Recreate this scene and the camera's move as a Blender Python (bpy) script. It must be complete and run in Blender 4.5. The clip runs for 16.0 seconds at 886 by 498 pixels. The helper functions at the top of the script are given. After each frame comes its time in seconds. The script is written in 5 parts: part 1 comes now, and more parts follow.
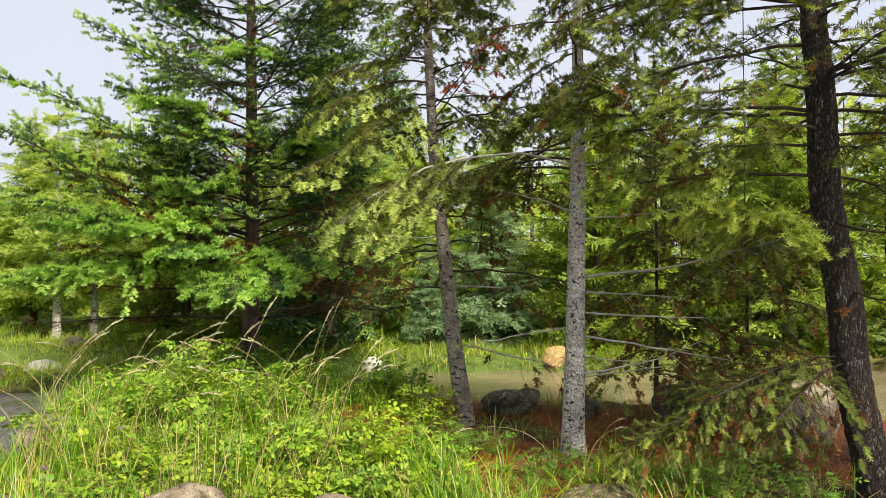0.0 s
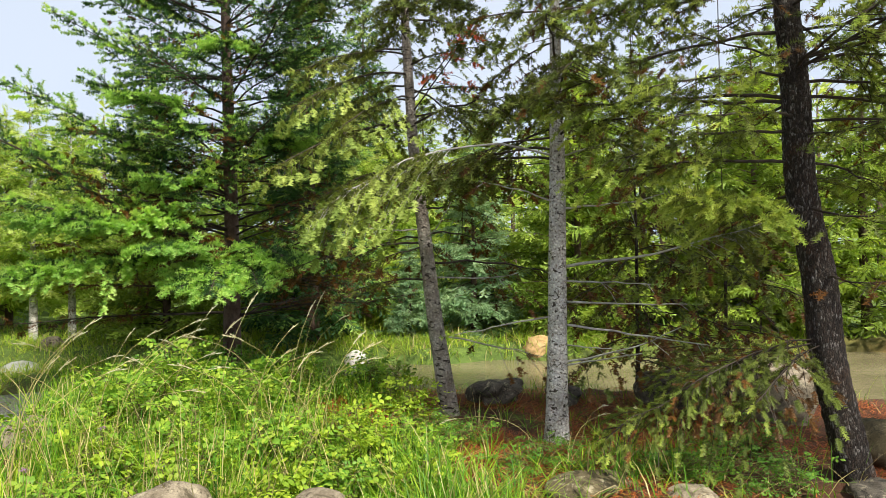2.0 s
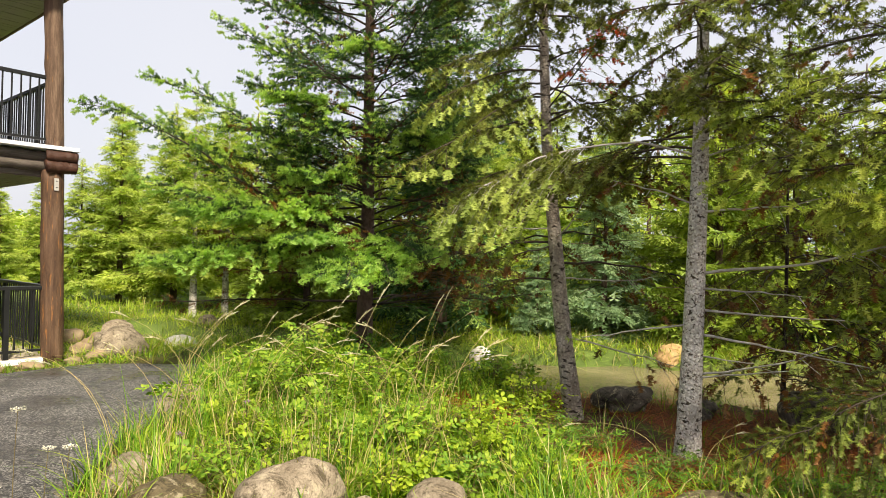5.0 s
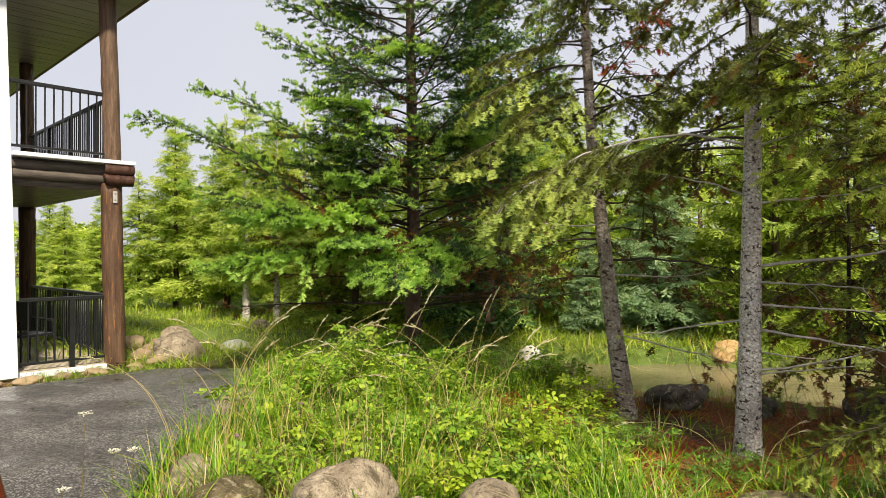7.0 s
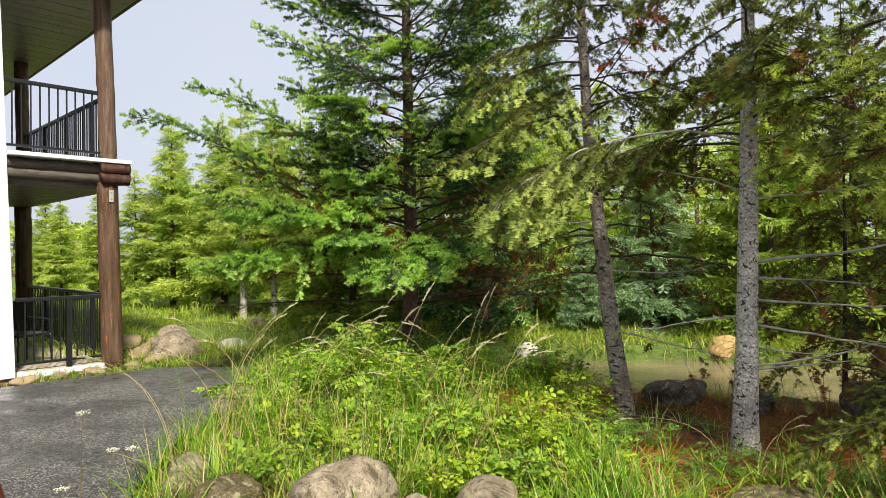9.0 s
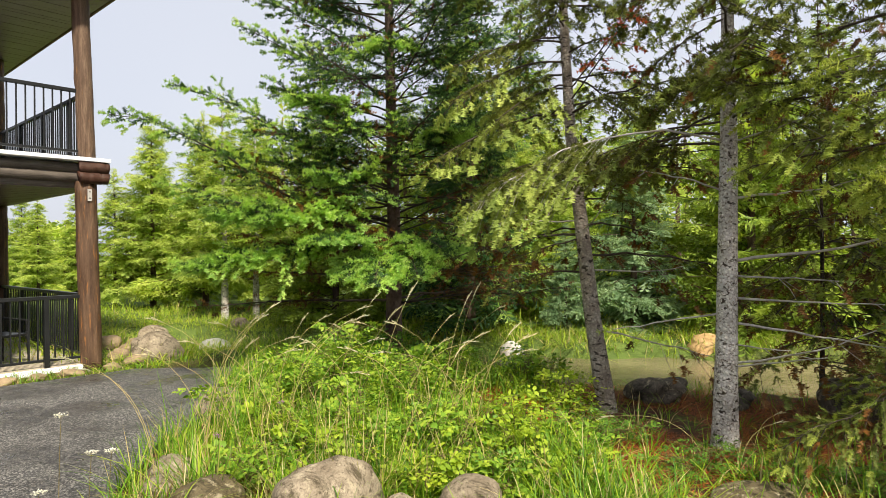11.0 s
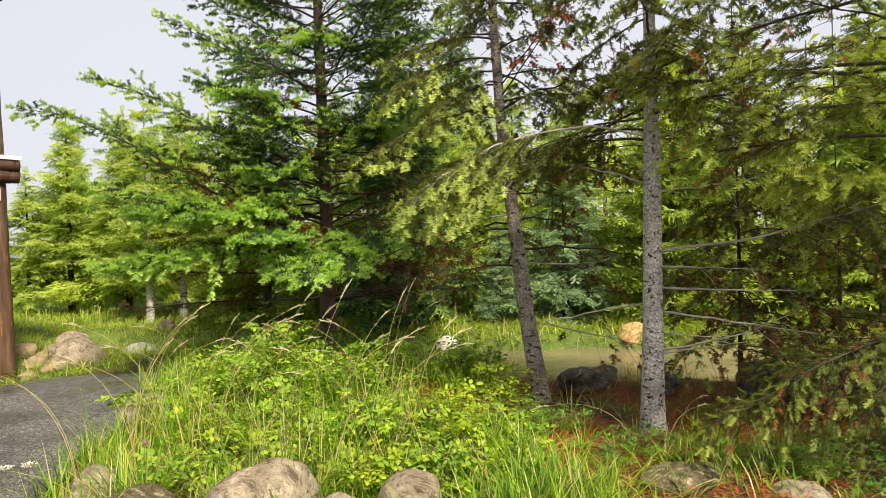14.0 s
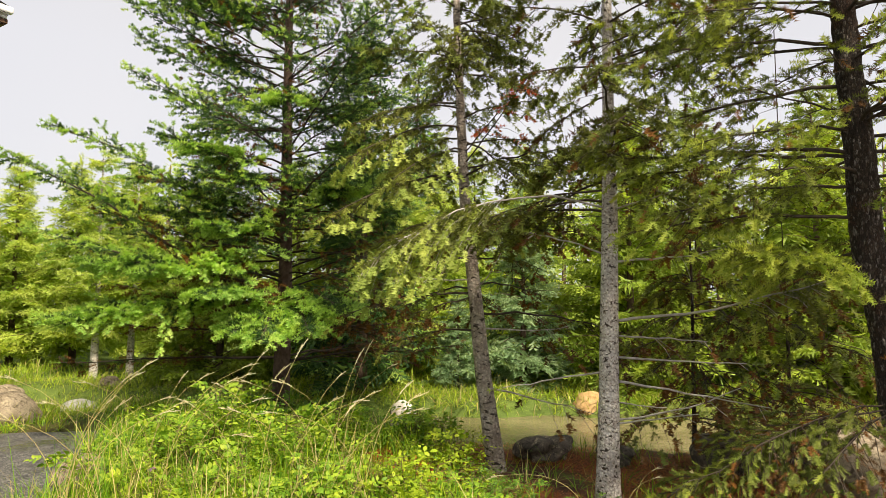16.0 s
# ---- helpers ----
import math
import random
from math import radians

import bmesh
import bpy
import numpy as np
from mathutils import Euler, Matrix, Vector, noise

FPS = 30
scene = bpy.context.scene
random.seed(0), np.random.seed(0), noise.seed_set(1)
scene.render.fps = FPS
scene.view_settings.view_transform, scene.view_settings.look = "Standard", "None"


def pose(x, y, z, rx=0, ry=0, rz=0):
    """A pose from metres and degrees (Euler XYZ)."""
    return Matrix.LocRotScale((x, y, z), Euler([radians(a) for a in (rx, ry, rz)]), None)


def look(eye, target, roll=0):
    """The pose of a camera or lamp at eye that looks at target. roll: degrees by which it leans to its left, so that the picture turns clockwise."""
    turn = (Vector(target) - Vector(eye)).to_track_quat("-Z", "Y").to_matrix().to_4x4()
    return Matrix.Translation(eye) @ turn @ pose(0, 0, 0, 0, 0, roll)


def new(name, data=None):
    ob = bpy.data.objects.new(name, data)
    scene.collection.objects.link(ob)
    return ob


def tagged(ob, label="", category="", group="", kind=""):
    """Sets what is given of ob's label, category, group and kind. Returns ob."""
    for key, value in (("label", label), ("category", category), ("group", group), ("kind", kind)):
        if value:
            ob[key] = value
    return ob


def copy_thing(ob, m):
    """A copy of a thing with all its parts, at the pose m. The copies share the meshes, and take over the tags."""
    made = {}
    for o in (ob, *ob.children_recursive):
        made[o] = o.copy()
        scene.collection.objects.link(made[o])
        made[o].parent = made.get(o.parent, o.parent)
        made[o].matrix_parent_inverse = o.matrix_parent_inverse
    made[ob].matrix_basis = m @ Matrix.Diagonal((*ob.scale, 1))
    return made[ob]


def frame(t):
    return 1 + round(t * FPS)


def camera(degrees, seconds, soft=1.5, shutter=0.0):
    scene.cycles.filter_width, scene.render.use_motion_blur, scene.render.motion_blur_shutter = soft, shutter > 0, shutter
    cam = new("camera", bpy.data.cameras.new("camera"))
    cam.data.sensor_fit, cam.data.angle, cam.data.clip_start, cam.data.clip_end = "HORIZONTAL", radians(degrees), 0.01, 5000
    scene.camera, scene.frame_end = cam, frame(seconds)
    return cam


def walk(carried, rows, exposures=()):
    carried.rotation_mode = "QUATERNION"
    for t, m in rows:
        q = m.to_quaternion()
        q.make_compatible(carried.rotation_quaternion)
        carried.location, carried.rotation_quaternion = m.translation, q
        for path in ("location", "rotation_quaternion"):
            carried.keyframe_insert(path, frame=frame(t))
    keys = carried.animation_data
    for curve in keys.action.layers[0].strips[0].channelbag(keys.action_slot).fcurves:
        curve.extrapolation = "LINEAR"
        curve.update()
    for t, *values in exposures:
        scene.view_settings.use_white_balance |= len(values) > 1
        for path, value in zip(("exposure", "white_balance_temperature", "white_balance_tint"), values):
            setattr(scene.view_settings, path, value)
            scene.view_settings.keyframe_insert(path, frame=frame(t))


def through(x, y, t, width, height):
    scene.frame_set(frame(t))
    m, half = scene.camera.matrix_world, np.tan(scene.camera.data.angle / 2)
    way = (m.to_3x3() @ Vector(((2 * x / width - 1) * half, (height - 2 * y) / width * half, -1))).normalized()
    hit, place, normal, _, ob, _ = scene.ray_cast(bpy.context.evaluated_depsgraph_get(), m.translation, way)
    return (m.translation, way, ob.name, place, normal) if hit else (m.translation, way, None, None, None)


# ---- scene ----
cam = camera(68.64, 16.0, soft=0.85)
EYE = (0.0, 0.0, 1.65)
# seconds and the camera's turn in degrees: a hand-held turn on one spot
TURNS = [
    (0.0, 91.45, -0.09, -14.07),
    (0.5, 91.26, 0.80, -15.10),
    (1.0, 91.32, 0.57, -15.97),
    (1.5, 90.94, 1.12, -15.96),
    (2.0, 90.71, 1.02, -15.68),
    (2.5, 90.85, 0.88, -14.55),
    (3.0, 90.75, 0.85, -13.22),
    (3.5, 90.52, 0.62, -10.94),
    (4.0, 90.20, 0.04, -8.98),
    (4.5, 90.43, -1.17, -6.19),
    (7.0, 90.47, 0.15, -0.27),
    (7.5, 90.68, 0.10, 0.60),
    (8.0, 90.35, 0.70, 0.00),
    (8.5, 90.23, 0.49, -0.22),
    (9.0, 90.23, 0.47, -0.51),
    (11.5, 90.08, 0.54, -2.41),
    (12.0, 89.97, 0.59, -2.95),
    (12.5, 89.86, 0.87, -3.88),
    (13.0, 90.16, 1.06, -4.79),
    (13.5, 89.99, 1.27, -6.15),
    (14.0, 89.67, 1.57, -7.78),
    (14.5, 89.72, 1.00, -9.19),
    (15.0, 90.38, 0.71, -9.95),
    (15.5, 92.62, 0.74, -10.16),
    (16.0, 95.17, -0.40, -11.36),
]
walk(cam, [(t, pose(*EYE, rx, ry, rz)) for t, rx, ry, rz in TURNS], exposures=[
    (0.0, 0.60, 6650, 10), (1.5, 0.61, 6380, 8), (2.5, 0.65, 6200, 7), (3.5, 0.65, 6600, 9), (4.5, 0.67, 7050, 12),
    (7.0, 0.46, 6950, 12), (7.5, 0.32, 6700, 11), (8.0, 0.22, 6700, 11), (9.0, 0.48, 6500, 10), (11.5, 0.55, 6800, 11), (13.5, 0.61, 7050, 12), (15.0, 0.63, 7050, 12), (16.0, 0.64, 7400, 12)])

# ---- light ----
SUN_EL, SUN_AZ = radians(51), radians(157)      # height and compass turn of the veiled sun
world = bpy.data.worlds.new("overcast_sky")
scene.world = world
world.use_nodes = True
wn = world.node_tree
wn.nodes.clear()
w_out = wn.nodes.new("ShaderNodeOutputWorld")
w_bg = wn.nodes.new("ShaderNodeBackground")
w_mix = wn.nodes.new("ShaderNodeMixRGB")
w_sky = wn.nodes.new("ShaderNodeTexSky")
w_sky.sky_type, w_sky.sun_disc = "NISHITA", False
w_sky.sun_elevation, w_sky.sun_rotation = SUN_EL, SUN_AZ
w_sky.air_density, w_sky.dust_density, w_sky.ozone_density = 1.0, 4.0, 1.0
w_gain = wn.nodes.new("ShaderNodeVectorMath")
w_gain.operation = "SCALE"
w_gain.inputs["Scale"].default_value = 0.10
w_cloud = wn.nodes.new("ShaderNodeTexNoise")
w_cloud.inputs["Scale"].default_value = 1.3
w_cloud.inputs["Detail"].default_value = 3.0
w_ramp = wn.nodes.new("ShaderNodeValToRGB")
w_ramp.color_ramp.elements[0].position, w_ramp.color_ramp.elements[1].position = 0.3, 0.75
w_ramp.color_ramp.elements[0].color = (0.66, 0.72, 0.86, 1)
w_ramp.color_ramp.elements[1].color = (0.80, 0.84, 0.93, 1)
w_mix.inputs[0].default_value = 0.85              # cloud cover
w_co = wn.nodes.new("ShaderNodeTexCoord")
w_sep = wn.nodes.new("ShaderNodeSeparateXYZ")
w_lift = wn.nodes.new("ShaderNodeValToRGB")       # bright haze low down, thinner cloud overhead
w_lift.color_ramp.elements[0].position, w_lift.color_ramp.elements[1].position = 0.34, 0.95
w_lift.color_ramp.elements[0].color = (0.69, 0.69, 0.69, 1)
w_lift.color_ramp.elements[1].color = (0.56, 0.53, 0.48, 1)
w_mul = wn.nodes.new("ShaderNodeVectorMath")
w_mul.operation = "MULTIPLY"
wn.links.new(w_co.outputs["Generated"], w_sep.inputs[0])
wn.links.new(w_sep.outputs["Z"], w_lift.inputs[0])
wn.links.new(w_sky.outputs[0], w_gain.inputs[0])
wn.links.new(w_gain.outputs[0], w_mix.inputs[1])
wn.links.new(w_cloud.outputs[0], w_ramp.inputs[0])
wn.links.new(w_ramp.outputs[0], w_mul.inputs[0])
wn.links.new(w_lift.outputs[0], w_mul.inputs[1])
wn.links.new(w_mul.outputs[0], w_mix.inputs[2])
wn.links.new(w_mix.outputs[0], w_bg.inputs[0])
w_bg.inputs[1].default_value = 1.06
wn.links.new(w_bg.outputs[0], w_out.inputs[0])

sun_data = bpy.data.lights.new("sun", "SUN")
sun_data.energy, sun_data.angle, sun_data.color = 5.0, radians(6), (1.0, 0.92, 0.76)
sun = new("sun", sun_data)
sun_from = Vector((math.sin(SUN_AZ) * math.cos(SUN_EL), math.cos(SUN_AZ) * math.cos(SUN_EL), math.sin(SUN_EL)))
sun.matrix_world = look(sun_from * 60, (0, 6, 0))


# ---- materials ----
def shader(name):
    m = bpy.data.materials.new(name)
    m.use_nodes = True
    nt = m.node_tree
    b = nt.nodes["Principled BSDF"]
    return m, nt, b


def add(nt, kind, **inputs):
    n = nt.nodes.new(kind)
    for k, v in inputs.items():
        n.inputs[k.replace("_", " ")].default_value = v
    return n


def ramp(nt, fac, stops):
    r = nt.nodes.new("ShaderNodeValToRGB")
    e = r.color_ramp.elements
    while len(e) < len(stops):
        e.new(0.5)
    for el, (p, c) in zip(e, stops):
        el.position, el.color = p, (*c, 1)
    nt.links.new(fac, r.inputs[0])
    return r.outputs[0]


def mix(nt, fac, a, b, mode="MIX"):
    n = nt.nodes.new("ShaderNodeMixRGB")
    n.blend_type = mode
    for i, v in enumerate((fac, a, b)):
        if hasattr(v, "is_linked"):
            nt.links.new(v, n.inputs[i])
        else:
            n.inputs[i].default_value = v if i == 0 else (*v, 1)
    return n.outputs[0]


def coords(nt, scale=(1, 1, 1), space="Object"):
    tc = nt.nodes.new("ShaderNodeTexCoord")
    mp = nt.nodes.new("ShaderNodeMapping")
    mp.inputs["Scale"].default_value = scale
    nt.links.new(tc.outputs[space], mp.inputs[0])
    return mp.outputs[0]


def noise_tex(nt, vec, scale, detail=5.0, rough=0.6, dist=0.0):
    n = add(nt, "ShaderNodeTexNoise", Scale=scale, Detail=detail, Roughness=rough, Distortion=dist)
    nt.links.new(vec, n.inputs["Vector"])
    return n.outputs["Fac"]


def bump(nt, b, height, strength, dist=0.01):
    n = add(nt, "ShaderNodeBump", Strength=strength, Distance=dist)
    nt.links.new(height, n.inputs["Height"])
    nt.links.new(n.outputs[0], b.inputs["Normal"])


def grainy(name, stops, scale, fine, rough=0.85, strength=0.5, dist=0.01, stretch=(1, 1, 1), tint=None, per_object=0.0):
    """A rough natural surface: large patches, fine grain and relief."""
    m, nt, b = shader(name)
    v = coords(nt, stretch)
    big = noise_tex(nt, v, scale, 6, 0.62)
    small = noise_tex(nt, v, fine, 8, 0.7)
    c = ramp(nt, big, stops)
    c = mix(nt, 0.55, c, ramp(nt, small, [(0.3, (0.45, 0.45, 0.45)), (0.7, (1.25, 1.25, 1.25))]), "MULTIPLY")
    if per_object:
        oi = nt.nodes.new("ShaderNodeObjectInfo")
        c = mix(nt, per_object, c, ramp(nt, oi.outputs["Random"], [(0, (0.55, 0.5, 0.47)), (0.5, (1, 0.95, 0.9)), (1, (1.15, 1.1, 1.0))]), "MULTIPLY")
    if tint:
        spot = noise_tex(nt, v, tint[1], 4, 0.6)
        c = mix(nt, ramp(nt, spot, [(tint[2], (0, 0, 0)), (tint[2] + 0.12, (1, 1, 1))]), c, tint[0])
    nt.links.new(c, b.inputs["Base Color"])
    b.inputs["Roughness"].default_value = rough
    b.inputs["Specular IOR Level"].default_value = 0.3
    bump(nt, b, small, strength, dist)
    return m


def stone(name, lo, hi, stain, moss):
    """Weathered field stone: speckle, cloudy patches, dark stains in the hollows and a little moss."""
    m, nt, b = shader(name)
    v = coords(nt)
    cloud = noise_tex(nt, v, 5, 6, 0.65)
    speck = noise_tex(nt, v, 90, 4, 0.8)
    vein = noise_tex(nt, v, 3.2, 8, 0.72, 1.6)
    mossy = noise_tex(nt, v, 4.5, 6, 0.7)
    c = ramp(nt, cloud, [(0.3, lo), (0.62, hi)])
    c = mix(nt, 0.75, c, ramp(nt, speck, [(0.32, (0.45, 0.42, 0.38)), (0.5, (1, 1, 1)), (0.7, (1.35, 1.32, 1.28))]), "MULTIPLY")
    c = mix(nt, ramp(nt, vein, [(0.38, (0.9, 0.9, 0.9)), (0.465, (0, 0, 0))]), c, stain)
    c = mix(nt, ramp(nt, mossy, [(0.6, (0, 0, 0)), (0.72, (0.8, 0.8, 0.8))]), c, moss)
    lichen = noise_tex(nt, v, 12, 5, 0.72)
    c = mix(nt, ramp(nt, lichen, [(0.55, (0, 0, 0)), (0.63, (0.6, 0.6, 0.6))]), c, (0.5, 0.45, 0.33))
    pits = noise_tex(nt, v, 28, 4, 0.75)
    c = mix(nt, ramp(nt, pits, [(0.36, (0.75, 0.75, 0.75)), (0.45, (0, 0, 0))]), c, stain)
    oi = nt.nodes.new("ShaderNodeObjectInfo")
    c = mix(nt, 0.6, c, ramp(nt, oi.outputs["Random"], [(0, (0.72, 0.68, 0.62)), (0.5, (1, 0.96, 0.9)), (1, (1.1, 1.06, 1.0))]), "MULTIPLY")
    nt.links.new(c, b.inputs["Base Color"])
    b.inputs["Roughness"].default_value = 0.9
    b.inputs["Specular IOR Level"].default_value = 0.25
    bump(nt, b, mix(nt, 0.5, vein, speck), 0.7, 0.02)
    return m


def leafy(name, dark, mid, light, through=0.36, rough=0.5, patch=1.2):
    """Thin foliage: each leaf or needle takes its own shade, and lets light through."""
    m, nt, b = shader(name)
    g = nt.nodes.new("ShaderNodeNewGeometry")
    c = ramp(nt, g.outputs["Random Per Island"], [(0.0, dark), (0.5, mid), (1.0, light)])
    p = noise_tex(nt, coords(nt), patch, 3, 0.6)
    c = mix(nt, 0.8, c, ramp(nt, p, [(0.3, (0.62, 0.7, 0.66)), (0.7, (1.3, 1.2, 1.05))]), "MULTIPLY")
    nt.links.new(c, b.inputs["Base Color"])
    b.inputs["Roughness"].default_value = rough
    b.inputs["Specular IOR Level"].default_value = 0.3
    t = nt.nodes.new("ShaderNodeBsdfTranslucent")
    tc = mix(nt, 1.0, c, (1.15, 1.1, 0.55), "MULTIPLY")
    nt.links.new(tc, t.inputs[0])
    ms = nt.nodes.new("ShaderNodeMixShader")
    ms.inputs[0].default_value = through
    nt.links.new(b.outputs[0], ms.inputs[1])
    nt.links.new(t.outputs[0], ms.inputs[2])
    nt.links.new(ms.outputs[0], nt.nodes["Material Output"].inputs[0])
    return m


def plain(name, color, rough=0.5, metal=0.0, vary=0.15, scale=8.0):
    m, nt, b = shader(name)
    v = coords(nt)
    n = noise_tex(nt, v, scale, 6, 0.65)
    lo = tuple(c * (1 - vary) for c in color)
    hi = tuple(min(1, c * (1 + vary)) for c in color)
    nt.links.new(ramp(nt, n, [(0.3, lo), (0.7, hi)]), b.inputs["Base Color"])
    b.inputs["Roughness"].default_value, b.inputs["Metallic"].default_value = rough, metal
    bump(nt, b, n, 0.15, 0.004)
    return m


M = {}
# fir needles: old growth, this year's bright shoots, dead red-brown ones
M["fir_old"] = leafy("fir_needle_old", (0.03, 0.08, 0.032), (0.06, 0.14, 0.05), (0.115, 0.23, 0.08), 0.4)
M["fir_new"] = leafy("fir_needle_new", (0.23, 0.44, 0.10), (0.40, 0.63, 0.165), (0.57, 0.77, 0.25), 0.48)
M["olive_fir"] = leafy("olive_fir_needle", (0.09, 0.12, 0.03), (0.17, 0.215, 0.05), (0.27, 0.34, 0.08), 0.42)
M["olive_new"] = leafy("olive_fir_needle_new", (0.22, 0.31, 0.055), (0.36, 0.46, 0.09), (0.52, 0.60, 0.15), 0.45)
# darker far_fir: the shade on the trees behind the pond is in the colour
M["far_dark"] = leafy("shade_coloured_fir_foliage", (0.13, 0.2, 0.03), (0.24, 0.34, 0.05), (0.38, 0.49, 0.08), 0.45, patch=0.5)
M["bark_thin"] = grainy("red_brown_bark", [(0.35, (0.07, 0.04, 0.03)), (0.65, (0.2, 0.14, 0.115))], 6, 40, 0.9, 1.0, 0.02, (1, 1, 0.7))
M["log_grey"] = grainy("weathered_beam", [(0.28, (0.045, 0.036, 0.03)), (0.5, (0.115, 0.095, 0.08)), (0.75, (0.21, 0.18, 0.155))], 4, 36, 0.6, 0.7, 0.012, (0.5, 5, 5))
M["spruce_old"] = leafy("spruce_needle_old", (0.075, 0.095, 0.022), (0.135, 0.165, 0.04), (0.22, 0.25, 0.06), 0.42)
M["spruce_new"] = leafy("spruce_needle_new", (0.21, 0.29, 0.065), (0.32, 0.42, 0.10), (0.46, 0.55, 0.16))
M["blue_needle"] = leafy("blue_spruce_needle", (0.13, 0.24, 0.125), (0.22, 0.35, 0.19), (0.36, 0.49, 0.30))
M["dead_needle"] = leafy("dead_needle", (0.08, 0.04, 0.014), (0.14, 0.065, 0.018), (0.23, 0.10, 0.025), 0.25)
M["red_needle"] = leafy("dead_red_needle", (0.45, 0.06, 0.018), (0.6, 0.11, 0.025), (0.7, 0.18, 0.035), 0.35)
M["far_fir"] = leafy("far_fir_foliage", (0.17, 0.28, 0.045), (0.32, 0.46, 0.075), (0.48, 0.62, 0.12), 0.5, patch=0.5)
M["far_fir_light"] = leafy("far_fir_light_tip", (0.42, 0.54, 0.12), (0.58, 0.69, 0.18), (0.68, 0.78, 0.25), 0.5, patch=0.5)
M["grass"] = leafy("grass_blade", (0.06, 0.18, 0.015), (0.17, 0.36, 0.025), (0.42, 0.55, 0.05), 0.4, patch=2.2)
M["meadow"] = leafy("meadow_blade", (0.19, 0.33, 0.03), (0.33, 0.48, 0.05), (0.52, 0.60, 0.09), 0.4, patch=0.8)
M["seed"] = leafy("pale_seed_head", (0.55, 0.5, 0.36), (0.66, 0.61, 0.46), (0.76, 0.72, 0.58), 0.3)
M["straw"] = leafy("dry_grass", (0.38, 0.30, 0.13), (0.5, 0.42, 0.2), (0.62, 0.55, 0.3), 0.3)
M["rose_leaf"] = leafy("rose_leaf", (0.12, 0.27, 0.03), (0.26, 0.44, 0.045), (0.47, 0.59, 0.08), 0.42, patch=1.6)
M["herb_leaf"] = leafy("herb_leaf", (0.08, 0.2, 0.03), (0.13, 0.28, 0.04), (0.22, 0.38, 0.05), 0.35, patch=2.5)
M["stem"] = grainy("green_brown_stem", [(0.3, (0.12, 0.09, 0.04)), (0.7, (0.2, 0.17, 0.07))], 3, 40)
M["bark_brown"] = grainy("brown_bark", [(0.35, (0.05, 0.03, 0.022)), (0.65, (0.16, 0.11, 0.085))], 6, 40, 0.9, 1.0, 0.02, (1, 1, 0.7))
M["twig"] = grainy("twig_bark", [(0.3, (0.27, 0.245, 0.225)), (0.7, (0.58, 0.55, 0.52))], 8, 60)
M["twig_dark"] = grainy("dark_twig_bark", [(0.3, (0.035, 0.026, 0.02)), (0.7, (0.09, 0.07, 0.055))], 8, 60)
M["litter"] = leafy("needle_litter", (0.19, 0.048, 0.016), (0.35, 0.088, 0.024), (0.5, 0.17, 0.05), 0.1)
M["rock"] = stone("granite_boulder", (0.16, 0.13, 0.095), (0.37, 0.32, 0.25), (0.06, 0.048, 0.03), (0.12, 0.115, 0.045))
M["weed_leaf"] = leafy("weed_leaf", (0.2, 0.33, 0.025), (0.34, 0.48, 0.04), (0.5, 0.62, 0.07), 0.42, patch=2.5)
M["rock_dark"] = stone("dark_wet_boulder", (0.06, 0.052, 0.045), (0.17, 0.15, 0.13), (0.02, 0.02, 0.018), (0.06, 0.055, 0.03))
M["rock_moss"] = stone("mossy_boulder", (0.07, 0.058, 0.034), (0.17, 0.142, 0.085), (0.035, 0.03, 0.018), (0.075, 0.085, 0.02))
M["rock_orange"] = grainy("ochre_boulder", [(0.3, (0.46, 0.29, 0.13)), (0.7, (0.64, 0.44, 0.23))], 5, 30, 0.9, 0.6, 0.012)
M["rock_white"] = grainy("pale_boulder", [(0.3, (0.55, 0.52, 0.48)), (0.7, (0.8, 0.78, 0.74))], 4, 30, 0.9, 0.5, 0.012)
M["log_dark"] = grainy("stained_log", [(0.28, (0.05, 0.026, 0.016)), (0.5, (0.115, 0.066, 0.04)), (0.75, (0.2, 0.125, 0.08))], 4, 36, 0.6, 0.7, 0.012, (5, 5, 0.5), ((0.4, 0.17, 0.045), 7, 0.6))
M["log_post"] = grainy("weathered_post_log", [(0.28, (0.07, 0.04, 0.026)), (0.5, (0.145, 0.09, 0.06)), (0.75, (0.27, 0.185, 0.125))], 5, 40, 0.6, 0.7, 0.012, (6, 6, 0.4), ((0.42, 0.2, 0.06), 6, 0.66))
M["log_red"] = grainy("red_stained_wood", [(0.3, (0.10, 0.013, 0.008)), (0.7, (0.2, 0.035, 0.017))], 3, 30, 0.45, 0.4, 0.006, (3, 3, 0.4))
M["white_paint"] = plain("white_painted_board", (0.76, 0.79, 0.84), 0.5, 0, 0.05)
M["plate_grey"] = plain("grey_plate", (0.42, 0.41, 0.4), 0.5, 0, 0.1)
M["log_end"] = grainy("dark_red_log_end", [(0.3, (0.03, 0.014, 0.01)), (0.7, (0.095, 0.042, 0.028))], 4, 36, 0.5, 0.6, 0.01, (0.5, 5, 5))
M["black_metal"] = plain("black_painted_metal", (0.02, 0.021, 0.023), 0.35, 0.3, 0.2)
M["soffit"] = plain("grey_soffit", (0.18, 0.125, 0.16), 0.4, 0, 0.12)
M["deck"] = grainy("weathered_deck_board", [(0.3, (0.36, 0.31, 0.24)), (0.7, (0.52, 0.46, 0.37))], 4, 40, 0.8, 0.4, 0.006)
M["flower_white"] = leafy("white_petal", (0.75, 0.75, 0.72), (0.82, 0.82, 0.8), (0.88, 0.88, 0.86), 0.3)
M["flower_purple"] = leafy("purple_petal", (0.3, 0.1, 0.4), (0.4, 0.16, 0.5), (0.5, 0.25, 0.6), 0.3)


